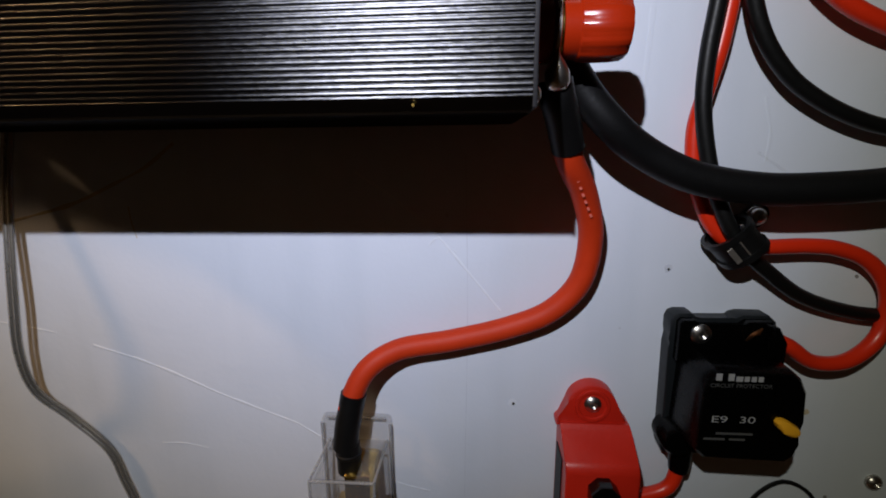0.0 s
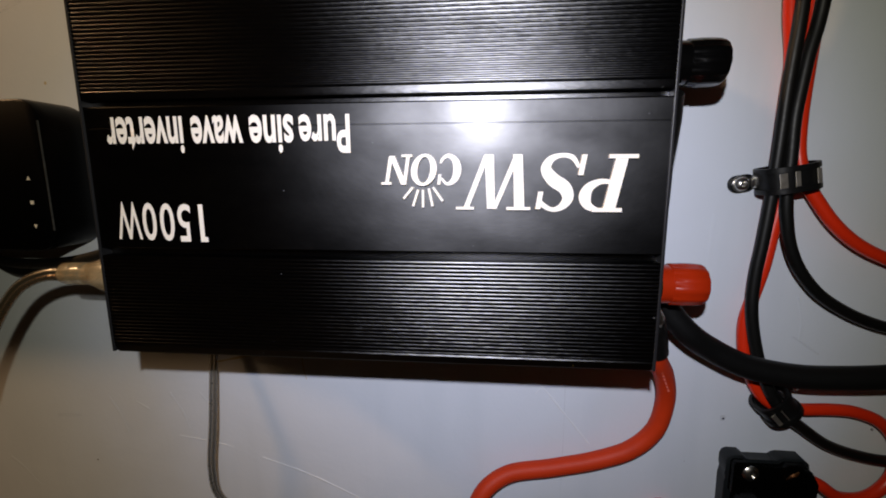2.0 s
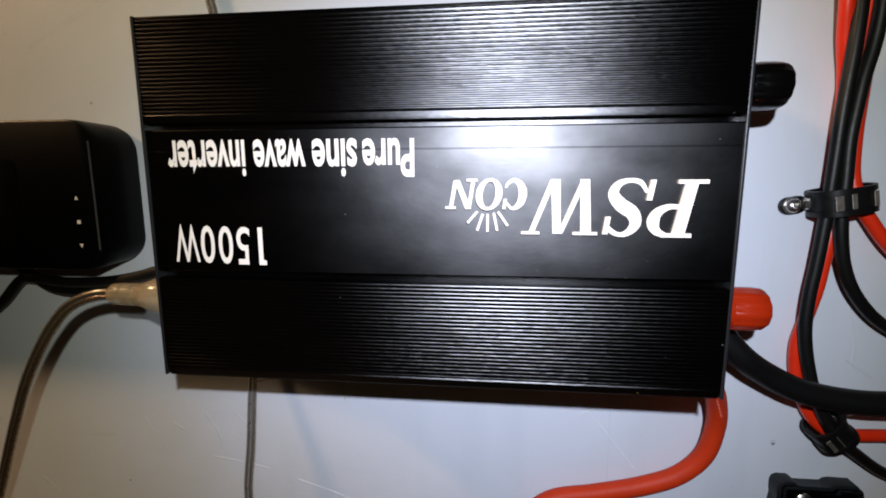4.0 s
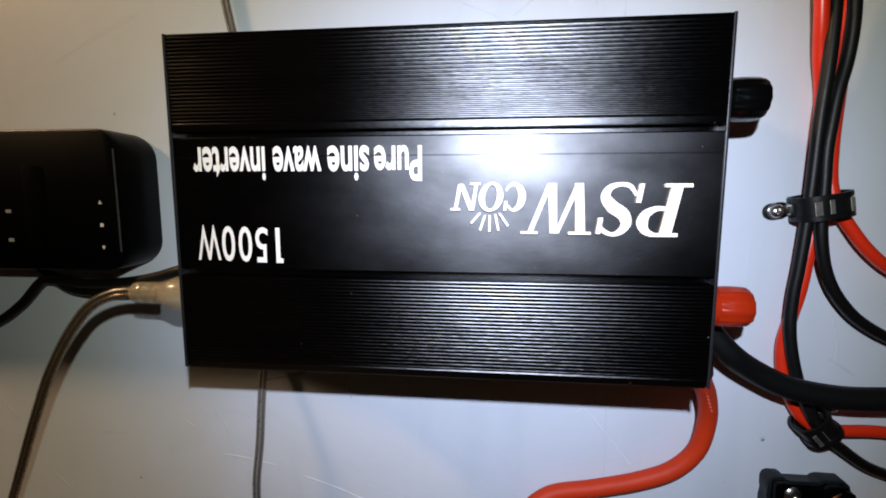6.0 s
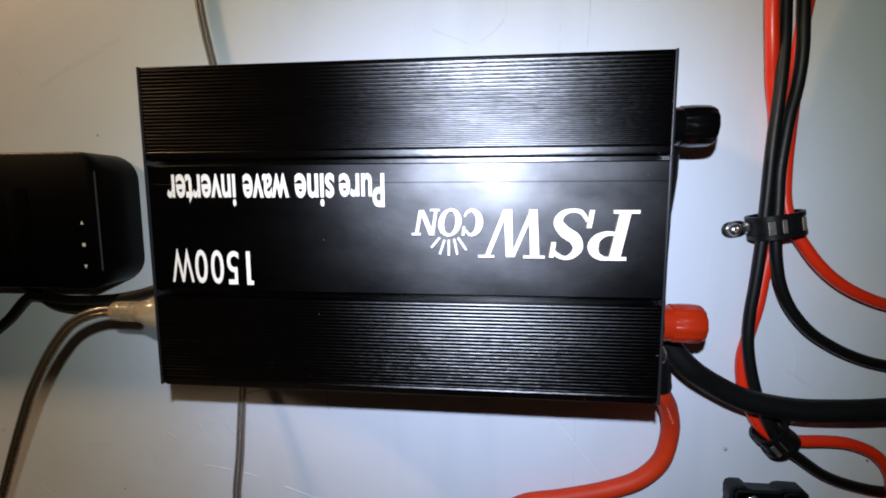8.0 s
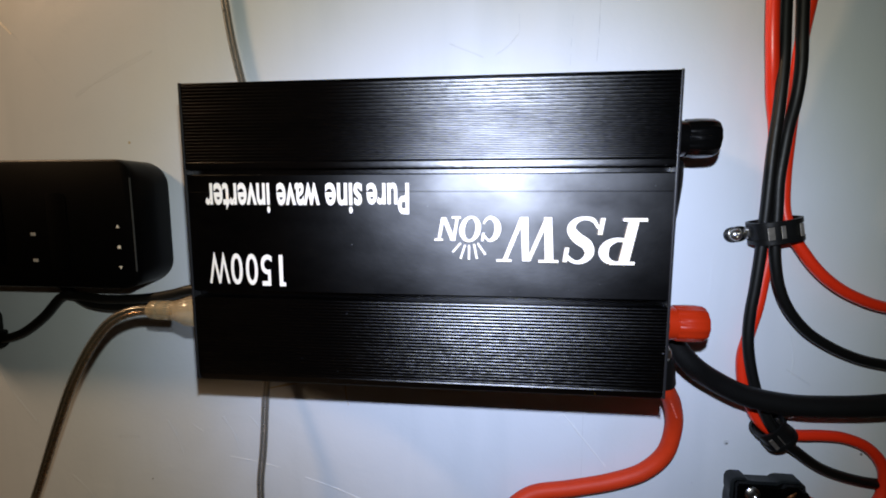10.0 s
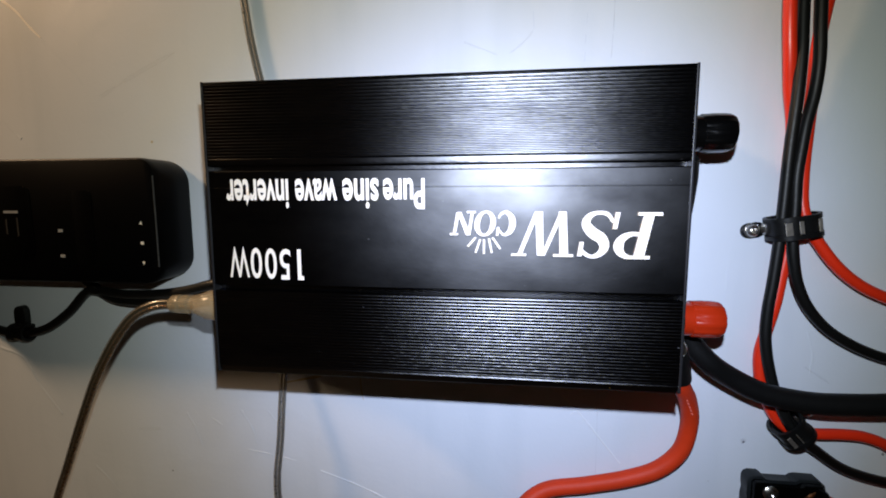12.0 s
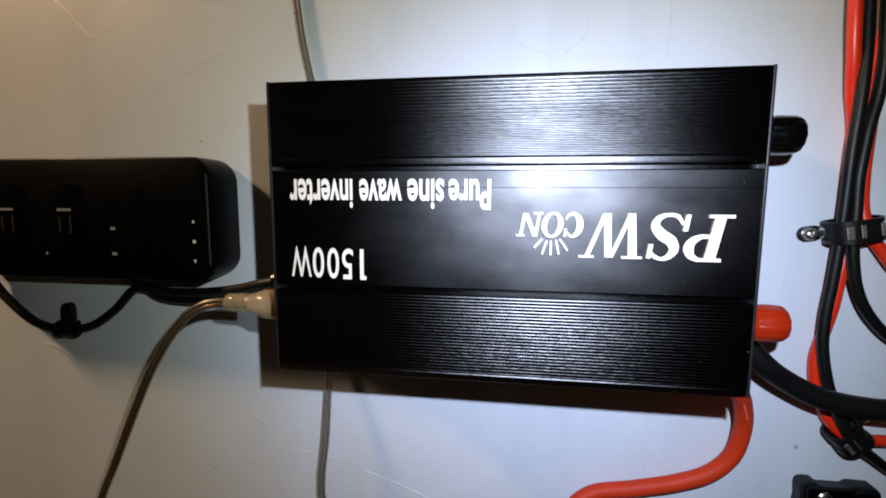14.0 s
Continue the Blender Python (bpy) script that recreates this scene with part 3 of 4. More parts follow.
bm = loft([[(0.1637 + dx + a * math.cos(2 * math.pi * k / 18), yy + b * math.sin(2 * math.pi * k / 18), zz) for k in range(18)] for zz, dx, yy, a, b in
           ((1.1340, 0.0, -0.0600, 0.0011, 0.0095), (1.1300, 0.0002, -0.0625, 0.0015, 0.0082), (1.1270, 0.0004, -0.0650, 0.0034, 0.0058), (1.1235, 0.0006, -0.0660, 0.0050, 0.0050), (1.1195, 0.0008, -0.0655, 0.0052, 0.0050), (1.1168, 0.0008, -0.0650, 0.0038, 0.0036), (1.1160, 0.0008, -0.0645, 0.0018, 0.0018))])
bm.transform(Matrix.Translation(-big_red.location))
part("lug_barrel", bm, TIN, big_red, "tinned lug narrowing into a rounded barrel", True)

for k in range(7):
    u = k / 6
    c = Vector((0.1775, -0.0400, 1.0835)).lerp(Vector((0.1895, -0.0255, 1.0610)), u)
    bm = box(-0.0009, 0.0009, -0.00012, 0.00012, -0.0006, 0.0006)
    bm.transform(Matrix.Translation(c - big_red.location + Vector((0.0, -0.0064, -0.0020))) @ Matrix.Rotation(radians(62), 4, "Y") @ Matrix.Rotation(radians(18), 4, "X"))
    part("printed_bar", bm, FAINT_PRINT, big_red, "faint pale printed bar")

black_heavy = [(0.1640, -0.054, 1.248), (0.1660, -0.047, 1.228), (0.1685, -0.040, 1.200), (0.1685, -0.038, 1.165), (0.1710, -0.037, 1.138), (0.1800, -0.035, 1.122), (0.195, -0.036, 1.104), (0.214, -0.031, 1.090),
               (0.239, -0.030, 1.078), (0.272, -0.030, 1.072), (0.301, -0.030, 1.072), (0.329, -0.030, 1.074), (0.40, -0.029, 1.084), (0.62, -0.020, 1.10)]
big_black = cable("battery_cable", black_heavy, 0.0082, BLACK_RUBBER, "thick black rubber battery cable crossing the wall", group="battery cables")
sleeve(big_black, "heat_shrink", [(0.1632, -0.0595, 1.251), (0.1650, -0.053, 1.237), (0.1663, -0.045, 1.215)], 0.0092, SHRINK, "black heat-shrink sleeve", wobble=0.1)

# ---- thin supply wires ----
WG = "supply wires"
WR = 0.0043
WB = 0.0040
cable("supply_wire", [(0.226, -0.026, 1.75), (0.2362, -0.025, 1.44), (0.2406, -0.0230, 1.3513), (0.2450, -0.0190, 1.3239), (0.2500, -0.0130, 1.3033), (0.2568, -0.0075, 1.2790), (0.2595, -0.0062, 1.2415), (0.2606, -0.0065, 1.2050), (0.2601, -0.0080, 1.1842), (0.2579, -0.0080, 1.1674),
      (0.2545, -0.0085, 1.1417), (0.2500, -0.0082, 1.1200), (0.2470, -0.0070, 1.100), (0.2510, -0.0080, 1.071), (0.2625, -0.0095, 1.048), (0.274, -0.0105, 1.0395), (0.290, -0.011, 1.0385), (0.310, -0.0105, 1.0390), (0.327, -0.010, 1.0375), (0.345, -0.010, 1.030),
      (0.3585, -0.0095, 1.012), (0.3575, -0.0100, 0.987), (0.341, -0.013, 0.973), (0.321, -0.015, 0.973), (0.306, -0.0165, 0.983), (0.297, -0.0155, 0.987)], WR, RED_WIRE, "red wire clamped to the wall and looped to the breaker", group=WG)
cable("supply_wire", [(0.318, -0.014, 1.75), (0.283, -0.013, 1.44), (0.2715, -0.0120, 1.3700), (0.2680, -0.0100, 1.3336), (0.2681, -0.0090, 1.3100), (0.2675, -0.0075, 1.2751), (0.2666, -0.0080, 1.2415), (0.2679, -0.0090, 1.2173), (0.2726, -0.0110, 1.2011),
      (0.2801, -0.0120, 1.1890), (0.2909, -0.0130, 1.1745), (0.3044, -0.0130, 1.1623), (0.3209, -0.0130, 1.1527), (0.349, -0.012, 1.1440), (0.62, -0.008, 1.14)], WR, RED_WIRE, "red wire clamped to the wall, bending away beside the breaker", group=WG)
cable("supply_wire", [(0.236, -0.022, 1.75), (0.246, -0.022, 1.44), (0.2509, -0.0200, 1.3525), (0.2518, -0.0205, 1.3250), (0.2514, -0.0205, 1.2977), (0.2502, -0.0190, 1.2604), (0.2497, -0.0180, 1.2175), (0.2488, -0.0175, 1.1893), (0.2471, -0.0170, 1.1605), (0.2453, -0.0165, 1.1380), (0.2460, -0.0162, 1.1120),
      (0.2545, -0.0165, 1.076), (0.265, -0.0185, 1.051), (0.276, -0.017, 1.037), (0.290, -0.013, 1.026), (0.313, -0.009, 1.010), (0.339, -0.007, 1.001), (0.362, -0.0065, 0.998), (0.62, -0.0065, 1.00)], WB, BLACK_WIRE, "black wire clamped to the wall beside a red one", group=WG)
cable("supply_wire", [(0.262, -0.022, 1.75), (0.257, -0.022, 1.44), (0.2622, -0.0200, 1.3520), (0.2642, -0.0195, 1.3200), (0.2634, -0.0182, 1.2970), (0.2604, -0.0180, 1.2793), (0.2584, -0.0180, 1.2603), (0.2568, -0.0182, 1.2410), (0.2574, -0.0182, 1.2175), (0.2582, -0.0178, 1.1894), (0.2609, -0.0170, 1.1731),
      (0.2644, -0.0160, 1.1606), (0.2712, -0.0150, 1.1459), (0.2806, -0.0140, 1.1332), (0.2929, -0.0130, 1.1218), (0.320, -0.012, 1.107), (0.352, -0.011, 1.099), (0.62, -0.008, 1.09)], WB, BLACK_WIRE, "black wire clamped to the wall, bending away", group=WG)
cable("supply_wire", [(0.2560, -0.013, 0.912), (0.2560, -0.0125, 0.902), (0.2515, -0.0135, 0.886), (0.233, -0.0145, 0.879), (0.215, -0.0150, 0.878)], 0.0043, RED_WIRE, "short red wire joining breaker and fuse block", group=WG)
cable("thin_wire", [(0.300, -0.0016, 0.845), (0.313, -0.0016, 0.874), (0.327, -0.0016, 0.8835), (0.341, -0.0016, 0.878), (0.352, -0.0016, 0.862), (0.356, -0.0016, 0.82)], 0.0012, BLACK_WIRE, "thin black wire looping on the wall", "wire", seg=8)


# ---- cushioned clamps ----
def p_clamp(place, turn, a, b, label, bare=True, width=0.0135, glints=()):
    """A strap round a bundle that runs along the local z, with a screwed tab along the local -x."""
    ob = thing("cable_clamp", place, label, "clamp", "cable clamps")

    def loop(k):
        return [(x, y) for x, y in rounded(-a - k, a + k, -2 * b - k, k, min(a, b) * 0.9 + k, 8)]

    def band(k0, k1, z0, z1):
        bm = bmesh.new()
        o, i = loop(k1), loop(k0)
        n = len(o)
        rows = [[bm.verts.new((x, y, z)) for x, y in l] for l, z in ((o, z0), (o, z1), (i, z1), (i, z0))]
        for p, q in zip(rows, rows[1:] + rows[:1]):
            for k in range(n):
                bm.faces.new((p[k], p[(k + 1) % n], q[(k + 1) % n], q[k]))
        return bm

    w = width / 2
    part("rubber_cushion", band(-0.0004, 0.0008, -w, w), SHRINK, ob, "black rubber cushion", True)
    for s in (-1, 1):
        part("rubber_rim", band(0.0008, 0.0030, s * w - 0.0017, s * w + 0.0017), SHRINK, ob, "black rubber rim", True)
    part("strap", band(0.0008, 0.0019, -w + 0.0017, w - 0.0017), SHRINK, ob, "", True)
    # glints of the metal strap, set as bright patches on its black band
    if bare:
        for x0, x1 in ((a * u, a * v) for u, v in glints):
            part("strap_glint", box(x0, x1, -2 * b - 0.0023, -2 * b - 0.0018, -w + 0.0020, w - 0.0020, 0.0002), GLINT_METAL, ob, "bright metal patch for a glint on the strap")
    bm = prism(rounded(-a - (0.0165 if bare else 0.0205), -a + 0.001, -w * 0.86, w * 0.86, w * 0.82), -0.0004, -0.0030 if bare else -0.0062, 0.0006)
    part("tab", bm, SHRINK, ob, "", True)
    bm = prism(rounded(-a - 0.0030, -a + 0.002, -w * 0.62, w * 0.62, 0.002), -0.0032, -0.0085, 0.0012)
    part("neck", bm, STEEL if bare else SHRINK, ob, "bright bent metal neck" if bare else "", True)
    if not bare:
        ob.matrix_basis = Matrix.Translation(place) @ Matrix.Rotation(radians(turn), 4, "Y")
        return ob
    part("washer", lathe([(-0.0030, 0.0058), (-0.0036, 0.0056)], (-a - 0.0092, 0, 0), "y", 24), STEEL, ob, "", True)
    screw((-a - 0.0092, -0.0036, 0), 0.0048, 0.0040, ob)
    ob.matrix_basis = Matrix.Translation(place) @ Matrix.Rotation(radians(turn), 4, "Y")
    return ob


p_clamp((0.2598, -0.0008, 1.2030), -10, 0.0150, 0.0122, "black rubber-cushioned metal clamp holding four wires", glints=((-0.84, -0.52), (-0.22, -0.02), (0.62, 0.80)))
p_clamp((0.2722, -0.0008, 1.0415), 138, 0.0100, 0.0108, "black rubber-cushioned clamp holding a red and a black wire", glints=((0.10, 0.18), (0.62, 0.92)))
p_clamp((-0.4310, -0.0008, 1.0930), 90, 0.0060, 0.0055, "small black clamp holding a mains cord", False, 0.014)

# ---- circuit breaker ----
breaker = thing("circuit_breaker", (0.27, 0, 0.908), "black plastic circuit breaker with an orange reset lever", "circuit breaker")


def brk(name, bm, mat, label="", smooth=False):
    bm.transform(Matrix.Translation((-0.27, 0, -0.908)))
    return part(name, bm, mat, breaker, label, smooth)


base = [(0.2450, 0.912), (0.2462, 0.9090), (0.2485, 0.908), (0.2950, 0.908), (0.2985, 0.9095), (0.3000, 0.913), (0.3030, 0.988), (0.3016, 0.9945), (0.2975, 0.9983), (0.2835, 0.9985), (0.2800, 0.9975), (0.2780, 0.9957), (0.2595, 0.9955), (0.2575, 0.9975), (0.2550, 0.9992), (0.2480, 0.9992),
        (0.2450, 0.9978), (0.2436, 0.9945), (0.2437, 0.988), (0.2444, 0.984), (0.2440, 0.981), (0.2436, 0.978)]
brk("base_plate", prism(base, 0.0, -0.011, 0.0012), BREAKER_GREY, "dark grey plastic base plate", True)
shelf = [(0.2465, 0.972), (0.3018, 0.972), (0.3018, 0.9885), (0.2965, 0.9965), (0.2835, 0.9965), (0.2800, 0.9940), (0.2580, 0.9940), (0.2550, 0.9970), (0.2480, 0.9970), (0.2465, 0.9950)]
brk("terminal_shelf", prism(shelf, -0.011, -0.0165, 0.001), BREAKER_BLACK, "", True)
bodyo = [(0.2480, 0.9330), (0.2530, 0.9285), (0.2960, 0.9275), (0.3000, 0.9310), (0.3025, 0.9380), (0.3015, 0.9450), (0.3030, 0.9520), (0.3018, 0.9690), (0.2980, 0.9770), (0.2940, 0.9800), (0.2560, 0.9800), (0.2510, 0.9750), (0.2490, 0.9690)]
cx, cz = 0.2750, 0.953
secs = []
for y0, y1, s in ((-0.010, -0.010, 1.0), (-0.034, -0.036, 0.995), (-0.0415, -0.0425, 0.97), (-0.0430, -0.0440, 0.93)):
    secs.append([(cx + (x - cx) * s, y0 + (y1 - y0) * (0.979 - z) / 0.07, cz + (z - cz) * s) for x, z in bodyo])
brk("body", loft(secs), BREAKER_BLACK, "glossy black plastic body", True)
brk("terminal_guard", lathe([(0, 0.0095), (-0.016, 0.0095), (-0.0185, 0.0080), (-0.019, 0.005)], (0.2500, -0.006, 0.924), "y", 24), BREAKER_BLACK, "dark rounded terminal guard", True)
brk("lower_boot", lathe([(0.898, 0.0058), (0.903, 0.0064), (0.914, 0.0068)], (0.2565, -0.0125, 0.0), "z", 16), BREAKER_BLACK, "", True)
screw((0.2580 - 0.27, -0.0165, 0.9893 - 0.908), 0.0058, 0.0028, breaker, "screw", "bright mounting screw")
brk("terminal_wall", prism([(0.2925, 0.9735), (0.3010, 0.9735), (0.3012, 0.9870), (0.2965, 0.9955), (0.2925, 0.9958)], -0.0160, -0.0235, 0.0014), BREAKER_BLACK, "", True)
strands = bmesh.new()
for k in range(5):
    tube([(0.2828 + 0.0006 * k, -0.0172, 0.9860 + 0.0005 * k), (0.2838 + 0.0005 * k, -0.0200 - 0.0004 * (k % 3), 0.9910), (0.2890 - 0.0003 * k, -0.0195, 0.9940 - 0.0008 * k)], 0.0006, 6, 0.0015, bm=strands)
brk("copper_strands", strands, COPPER, "bare copper wire strands", True)
lever = prism([(0.2862, 0.9530), (0.2872, 0.9548), (0.2895, 0.9550), (0.2925, 0.9538), (0.2975, 0.9506), (0.2990, 0.9485), (0.2988, 0.9462), (0.2968, 0.9450), (0.2935, 0.9452), (0.2900, 0.9478), (0.2870, 0.9506)], -0.0400, -0.0470, 0.0018)
brk("reset_lever", lever, YELLOW, "orange-yellow plastic reset lever", True)


def face_y(z):
    return -0.0430 - 0.0010 * (0.979 - z) / 0.07 - 0.0004


def breaker_words(txt, x0, x1, z0, z1, mat, label, bold=0.0):
    ob = lettering([(txt, x0 - 0.27, x1 - 0.27, z0 - 0.908, z1 - 0.908)], 0, mat, breaker, label, bold)
    ob.location.y = face_y(z0) - 0.0001
    ob.rotation_euler[0] = 0.0
    return ob


def breaker_bars(bars, mat, label):
    for x0, x1, z0, z1 in bars:
        bm = box(x0, x1, face_y(z0) - 0.0003, face_y(z0), z0, z1)
        brk("printed_bar", bm, mat, label)


breaker_bars([(0.2548, 0.2577, 0.9752, 0.9790), (0.2608, 0.2637, 0.9752, 0.9790), (0.2647, 0.2680, 0.9749, 0.9776), (0.2688, 0.2712, 0.9749, 0.9776), (0.2722, 0.2746, 0.9749, 0.9776), (0.2756, 0.2780, 0.9749, 0.9776)], GREY_PRINT, "grey printed bar")
breaker_words("CIRCUIT PROTECTOR", 0.2525, 0.2830, 0.9713, 0.9735, SMALL_PRINT, "small grey printed words", 0.0)
breaker_words("E9", 0.2552, 0.2630, 0.9512, 0.9550, GREY_PRINT, "pale printed rating", 0.0)
breaker_words("30", 0.2692, 0.2770, 0.9512, 0.9550, GREY_PRINT, "pale printed rating", 0.0)
breaker_bars([(0.2580, 0.2765, 0.9443, 0.9454), (0.2520, 0.2628, 0.9410, 0.9421), (0.2650, 0.2730, 0.9410, 0.9421)], SMALL_PRINT, "tiny grey printed bar")

# ---- red fuse block ----
fuse = thing("fuse_block", (0.204, 0, 0.80), "red moulded plastic fuse block screwed to the wall", "fuse block")


def fus(name, bm, mat, label="", smooth=False):
    bm.transform(Matrix.Translation((-0.204, 0, -0.80)))
    return part(name, bm, mat, fuse, label, smooth)


ear = [(0.2250, 0.9235), (0.2240, 0.9275), (0.2180, 0.9390)] + [(0.2028 + 0.0150 * math.cos(radians(w)), 0.9365 + 0.0150 * math.sin(radians(w))) for w in range(18, 163, 12)] + [(0.1880, 0.9390), (0.1838, 0.9285), (0.1815, 0.9260), (0.1815, 0.9235)]
fus("ear", prism(ear, 0.0, -0.0100, 0.0018), RED_BOX, "", True)
side = [(0.9270, 0.0), (0.9270, -0.0125), (0.9235, -0.0145), (0.9150, -0.0320), (0.9125, -0.0345), (0.9080, -0.0352), (0.80, -0.0352), (0.80, 0.0)]
blk = loft([[(x, y, z) for z, y in side] for x in (0.1835, 0.2255)])
bmesh.ops.bevel(blk, geom=[e for e in blk.edges if abs(e.verts[0].co.x - e.verts[1].co.x) < 1e-6], offset=0.0012, segments=2, profile=0.5, affect="EDGES")
fus("body", blk, RED_BOX, "", True)
fus("ear_hood", lathe([(0.0, 0.0112), (-0.0090, 0.0112), (-0.0112, 0.0104), (-0.0112, 0.0086), (-0.0098, 0.0080)], (0.2028, 0, 0.9380), "y", 28), RED_BOX, "raised ring round the screw", True)
screw((0.2028 - 0.204, -0.0100, 0.9392 - 0.80), 0.0052, 0.0026, fuse, "screw", "bright mounting screw")
fus("side_slot", box(0.1828, 0.1836, -0.0240, -0.0060, 0.85, 0.9100, 0.0003), DARK_SLOT, "dark slot in the side")
knob = [(0.2045 + 0.0088 * math.cos(radians(w)), 0.8985 + 0.0098 * math.sin(radians(w))) for w in range(22, 382, 45)]
fus("knob", prism(knob, -0.0352, -0.0440, 0.0018), BLACK_GLOSS, "black plastic knob", True)

# ---- clear in-line fuse holder ----
holder = thing("clear_fuse_holder", (0.055, 0, 0.80), "clear plastic fuse holder with gilded clamp inside", "fuse holder")


def hol(name, bm, mat, label="", smooth=False):
    bm.transform(Matrix.Translation((-0.055, 0, -0.80)))
    return part(name, bm, mat, holder, label, smooth)


hol("base_tray", prism(rounded(0.029, 0.0760, 0.80, 0.9215, 0.004), 0.0, -0.0052, 0.0010), CLEAR, "", True)
hol("side_wall", box(0.0715, 0.0738, -0.0430, -0.0054, 0.80, 0.9060, 0.0007), CLEAR, "", True)
hol("side_wall", box(0.0345, 0.0368, -0.0430, -0.0054, 0.80, 0.9060, 0.0007), CLEAR, "", True)
hol("lid", box(0.0345, 0.0738, -0.0462, -0.0434, 0.80, 0.9060, 0.0008), CLEAR, "clear snap lid", True)
hol("top_wall", prism([(0.0370, 0.9036), (0.0712, 0.9036), (0.0712, 0.9058), (0.0370, 0.9058)], -0.0056, -0.0150), CLEAR, "", True)
for x0, x1 in ((0.0370, 0.0432), (0.0615, 0.0712)):
    hol("top_wall", box(x0, x1, -0.0432, -0.0152, 0.9036, 0.9058, 0.0004), CLEAR, "clear wall beside the cable notch", True)
# tubes along the edges stand for the clear plastic's highlights
for line in (((0.0296, -0.0050, 0.80), (0.0296, -0.0050, 0.86), (0.0296, -0.0050, 0.9170)), ((0.0754, -0.0050, 0.80), (0.0754, -0.0050, 0.86), (0.0754, -0.0050, 0.9170)), ((0.0330, -0.0050, 0.9210), (0.052, -0.0050, 0.9212), (0.0720, -0.0050, 0.9210)),
             ((0.0350, -0.0060, 0.9056), (0.0350, -0.025, 0.9056), (0.0350, -0.0455, 0.9056)), ((0.0733, -0.0060, 0.9056), (0.0733, -0.025, 0.9056), (0.0733, -0.0455, 0.9056)), ((0.0350, -0.0457, 0.9056), (0.054, -0.0457, 0.9056), (0.0733, -0.0457, 0.9056)),
             ((0.0733, -0.0457, 0.80), (0.0733, -0.0457, 0.85), (0.0733, -0.0457, 0.9050)), ((0.0350, -0.0457, 0.80), (0.0350, -0.0457, 0.85), (0.0350, -0.0457, 0.9050))):
    hol("edge_rim", tube(line, 0.0009, 8), CLEAR_EDGE, "clear rounded edge, denser and paler for its highlight", True)
hol("clamp_block", box(0.0515, 0.0680, -0.0340, -0.0060, 0.874, 0.9000, 0.0016), BRASS, "gold-plated clamp block", True)
hol("contact_plate", box(0.0400, 0.0660, -0.0250, -0.0062, 0.83, 0.8660, 0.001), BRASS, "gold-plated contact plate", True)
hol("lug_barrel", lathe([(0.897, 0.0074), (0.9080, 0.0074), (0.9090, 0.0082), (0.9100, 0.0082), (0.9105, 0.0072), (0.916, 0.0072)], (0.0528, -0.024, 0.0), "z", 20), SHRINK, "dark crimped barrel", True)

# ---- power strip ----
strip = thing("power_strip", (-0.5, 0, 1.154), "glossy black power strip with rounded end fixed to the wall", "power strip")


def stp(name, bm, mat, label="", smooth=False):
    bm.transform(Matrix.Translation((0.5, 0, -1.154)))
    return part(name, bm, mat, strip, label, smooth)


SF = -0.0440
secs = []
for y, e, k, r in ((0.0, -0.2432, 0.0008, 0.020), (-0.004, -0.2425, 0.000, 0.020), (-0.020, -0.2422, 0.0, 0.019), (-0.0360, -0.2422, 0.0, 0.017), (-0.0415, -0.2424, 0.0003, 0.015), (SF + 0.0006, -0.2428, 0.0010, 0.014), (SF, -0.2438, 0.0020, 0.013)):
    secs.append([(x, y, z) for x, z in rounded(-0.53 + k, e, 1.1525 + k, 1.2592 - k, r, 8)])
stp("body", loft(secs), STRIP, "", True)
# ridge along the strip's end, with its highlight put into the colour
stp("end_ridge", tube([(-0.2434, SF + 0.0004, 1.168), (-0.2433, SF + 0.0004, 1.206), (-0.2434, SF + 0.0004, 1.244)], 0.0006, 8), RIDGE, "fine raised ridge, paler for its highlight", True)
for x in (-0.381, -0.4405):
    stp("socket", prism(rounded(x - 0.020, x + 0.020, 1.172, 1.236, 0.006), SF + 0.001, SF - 0.0003, 0.0002), STRIP, "black mains socket", True)
    for dx, h in ((-0.0055, 0.0065), (0.0055, 0.008)):
        stp("socket_slot", box(x + dx - 0.0008, x + dx + 0.0008, SF - 0.0006, SF - 0.0002, 1.201 - h, 1.201 + h), DARK_SLOT)
    stp("socket_label", box(x - 0.0070, x + 0.0070, SF - 0.0007, SF - 0.0002, 1.2128, 1.2150), GREY_PRINT, "small grey printed bar")
stp("usb_panel", prism(rounded(-0.3200, -0.3020, 1.168, 1.232, 0.003), SF + 0.001, SF - 0.0003, 0.0002), STRIP, "narrow glossy panel", True)
for z in (1.198, 1.176):
    stp("port_mark", box(-0.3362, -0.3318, SF - 0.0004, SF, z - 0.0013, z + 0.0013), GREY_PRINT, "small grey printed mark")
stp("led", box(-0.4028, -0.4008, SF - 0.0010, SF - 0.0005, 1.1740, 1.1762), GREY_PRINT, "small pale light")
for z, o in ((1.205, [(-0.0014, -0.0013), (0.0014, -0.0013), (0, 0.0015)]), (1.188, [(-0.0013, -0.0013), (0.0013, -0.0013), (0.0013, 0.0013), (-0.0013, 0.0013)]), (1.171, [(-0.0014, 0.0013), (0, -0.0015), (0.0014, 0.0013)])):
    stp("button_mark", prism([(-0.2570 + a, z + b) for a, b in o], SF, SF - 0.0003), PRINT, "tiny white printed mark")


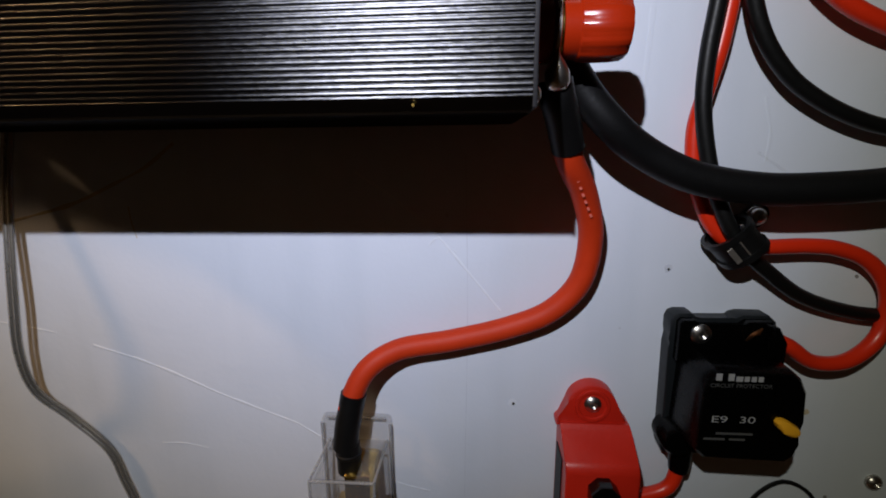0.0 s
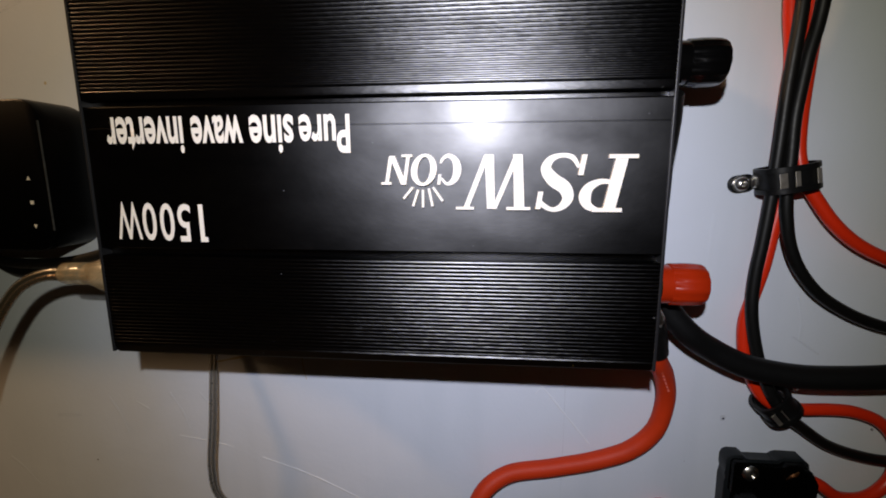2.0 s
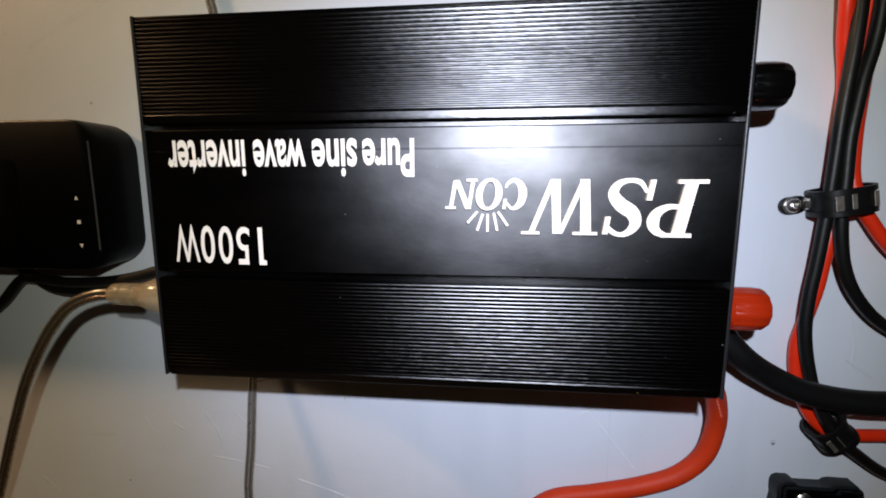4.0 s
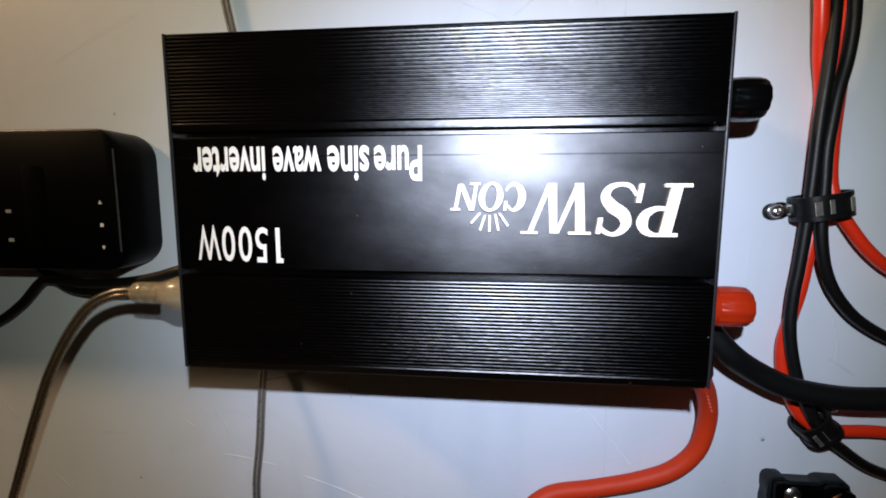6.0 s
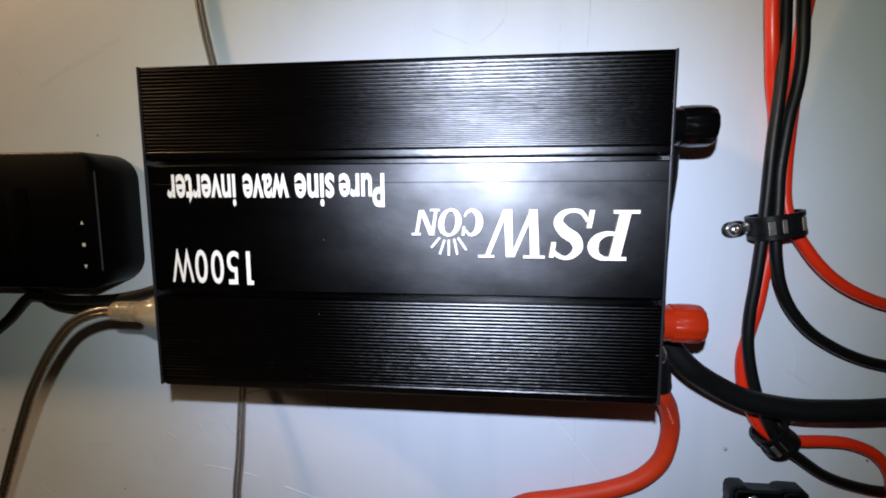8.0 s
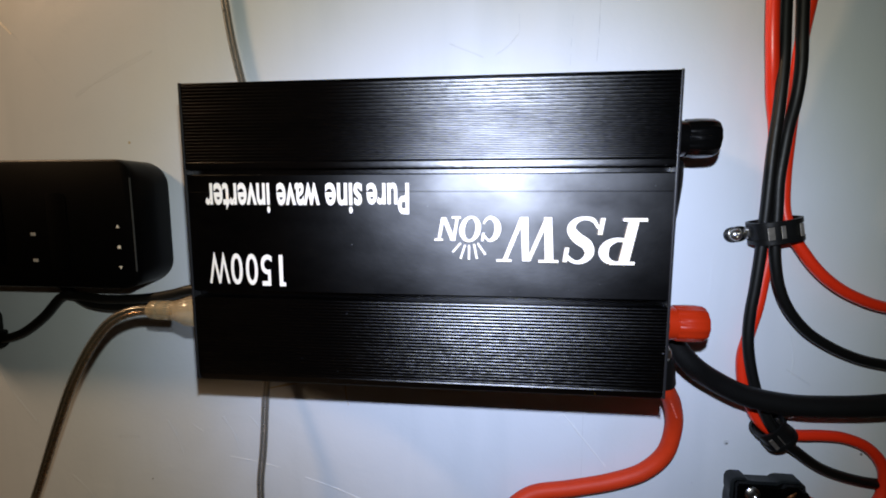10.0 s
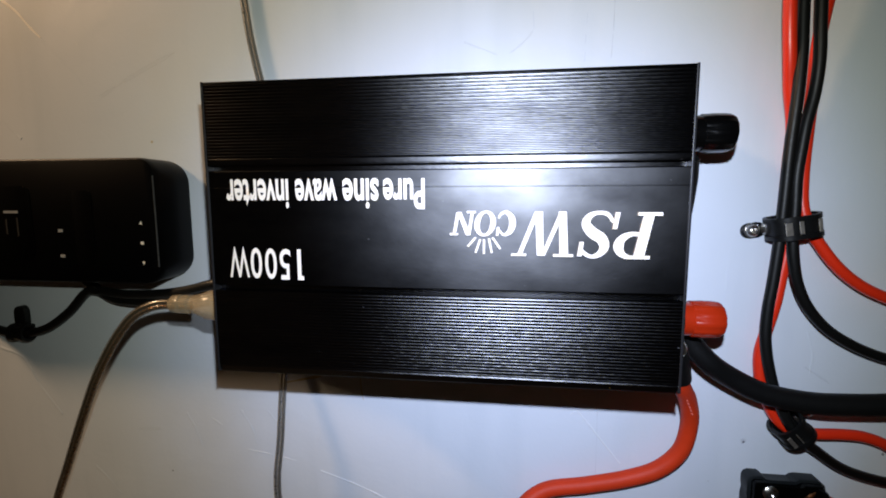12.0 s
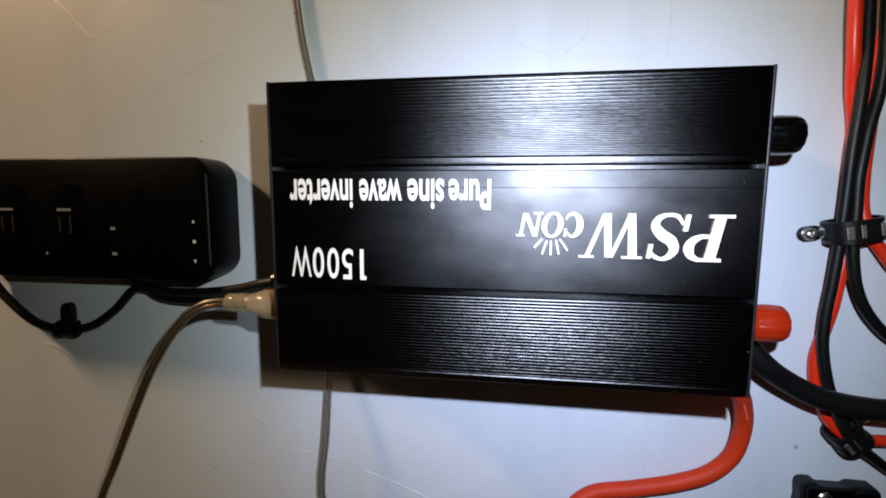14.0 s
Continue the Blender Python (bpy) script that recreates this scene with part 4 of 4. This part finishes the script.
# ---- mains cords ----
def twin_cord(name, pts, label, gap=0.0017, r=0.0024, jacket=None, cores=None):
    """A clear two-core flex, with its bare strands seen inside."""
    ob = thing(name, pts[0], label, "cable")
    for s, m in zip((-1, 1), cores or (CORE_A, CORE_B)):
        for n_, rr, mm in (("core", r * 0.66, m), ("jacket", r, jacket or CLEAR_CORD)):
            bm = tube(pts, rr, 12, 0.005, shift=(s * gap, 0))
            bm.transform(Matrix.Translation(-Vector(pts[0])))
            part(n_, bm, mm, ob, smooth=True)
    return ob


clear = twin_cord("twin_core_cable", [(-0.192, -0.076, 1.1445), (-0.219, -0.077, 1.1440), (-0.237, -0.078, 1.137), (-0.2545, -0.077, 1.1205), (-0.279, -0.074, 1.087), (-0.303, -0.067, 1.049), (-0.347, -0.050, 0.980), (-0.376, -0.036, 0.940), (-0.42, -0.014, 0.86), (-0.47, -0.005, 0.77), (-0.52, -0.004, 0.69)],
                  "clear twin-core cord leaving the inverter plug")
plug = loft([[(x, -0.076 + b * math.sin(2 * math.pi * k / 20), 1.1445 + a * math.cos(2 * math.pi * k / 20)) for k in range(20)]
             for x, a, b in ((-0.1516, 0.0118, 0.0125), (-0.1700, 0.0116, 0.0122), (-0.1765, 0.0112, 0.0118), (-0.1815, 0.0092, 0.0098), (-0.1860, 0.0078, 0.0084), (-0.1892, 0.0072, 0.0078), (-0.1897, 0.0064, 0.0066), (-0.1915, 0.0064, 0.0066), (-0.1920, 0.0073, 0.0074), (-0.1972, 0.0072, 0.0072), (-0.1977, 0.0064, 0.0064), (-0.1995, 0.0064, 0.0064), (-0.2000, 0.0072, 0.0070), (-0.2065, 0.0068, 0.0066), (-0.2085, 0.0050, 0.0050))])
plug.transform(Matrix.Translation((0.192, 0.076, -1.144)))
plug = part("plug", plug, CLEAR_PLUG, clear, "milky clear moulded plug", True)
# added block that darkens the inside of the clear plug
bm = box(-0.1690, -0.1530, -0.0830, -0.0700, 1.1385, 1.1505, 0.0010)
bm.transform(Matrix.Translation((0.192, 0.076, -1.144)))
part("inner_dark_block", bm, DARK_SLOT, plug, "dark block added inside the clear plug")
for x in (-0.1560, -0.1600, -0.1640):
    bm = lathe([(0.0, 0.0119), (-0.0003, 0.0126), (-0.0012, 0.0126), (-0.0015, 0.0119)], (x + 0.192, 0.0, 0.0005), "x", 24)
    part("moulded_rib", bm, CLEAR_PLUG, plug, "raised clear rib", True)

twin_cord("twin_core_cable", [(-0.215, -0.0035, 1.62), (-0.187, -0.0035, 1.45), (-0.179, -0.0035, 1.399), (-0.174, -0.0035, 1.362), (-0.1662, -0.0035, 1.324), (-0.150, -0.0035, 1.26), (-0.143, -0.0035, 1.20), (-0.148, -0.0035, 1.12), (-0.1535, -0.007, 1.084), (-0.155, -0.012, 1.050), (-0.156, -0.018, 1.007), (-0.161, -0.018, 0.966),
          (-0.162, -0.012, 0.937), (-0.1475, -0.006, 0.915), (-0.126, -0.0035, 0.888), (-0.119, -0.0035, 0.864), (-0.113, -0.0035, 0.840), (-0.11, -0.0035, 0.76)], "clear twin-core cord running down behind the inverter", 0.0018, 0.0018, PALE_CORD, (CORE_B, CORE_C))

mains = cable("mains_cord", [(-0.168, -0.058, 1.1600), (-0.190, -0.054, 1.1560), (-0.212, -0.046, 1.1500), (-0.251, -0.030, 1.1420), (-0.304, -0.016, 1.1370), (-0.335, -0.010, 1.1380), (-0.350, -0.008, 1.1370), (-0.375, -0.0070, 1.115), (-0.402, -0.0070, 1.098),
              (-0.430, -0.0070, 1.0925), (-0.466, -0.0070, 1.098), (-0.496, -0.0070, 1.120), (-0.510, -0.0085, 1.138), (-0.514, -0.012, 1.157)], 0.0042, BLACK_WIRE, "black mains cord sagging below the power strip")
sleeve(mains, "plug", [(-0.1516, -0.060, 1.1620), (-0.163, -0.059, 1.1610), (-0.176, -0.057, 1.1590)], 0.0085, BLACK_GLOSS, "black moulded plug")

cable("mains_cord", [(-0.1516, -0.040, 1.150), (-0.175, -0.040, 1.148), (-0.198, -0.034, 1.1420), (-0.243, -0.024, 1.1345), (-0.284, -0.016, 1.1300), (-0.320, -0.011, 1.1310), (-0.339, -0.009, 1.1400), (-0.350, -0.012, 1.151), (-0.352, -0.014, 1.157)], 0.0040, BLACK_WIRE, "black mains cord looping up into the power strip")

# ---- loose wall screw ----
s = screw((0, 0, 0), 0.0050, 0.0040, None, "wall_screw")
s.location = (0.381, 0.0, 0.885)
tagged(s, "bright pan-head screw in the wall", "screw")
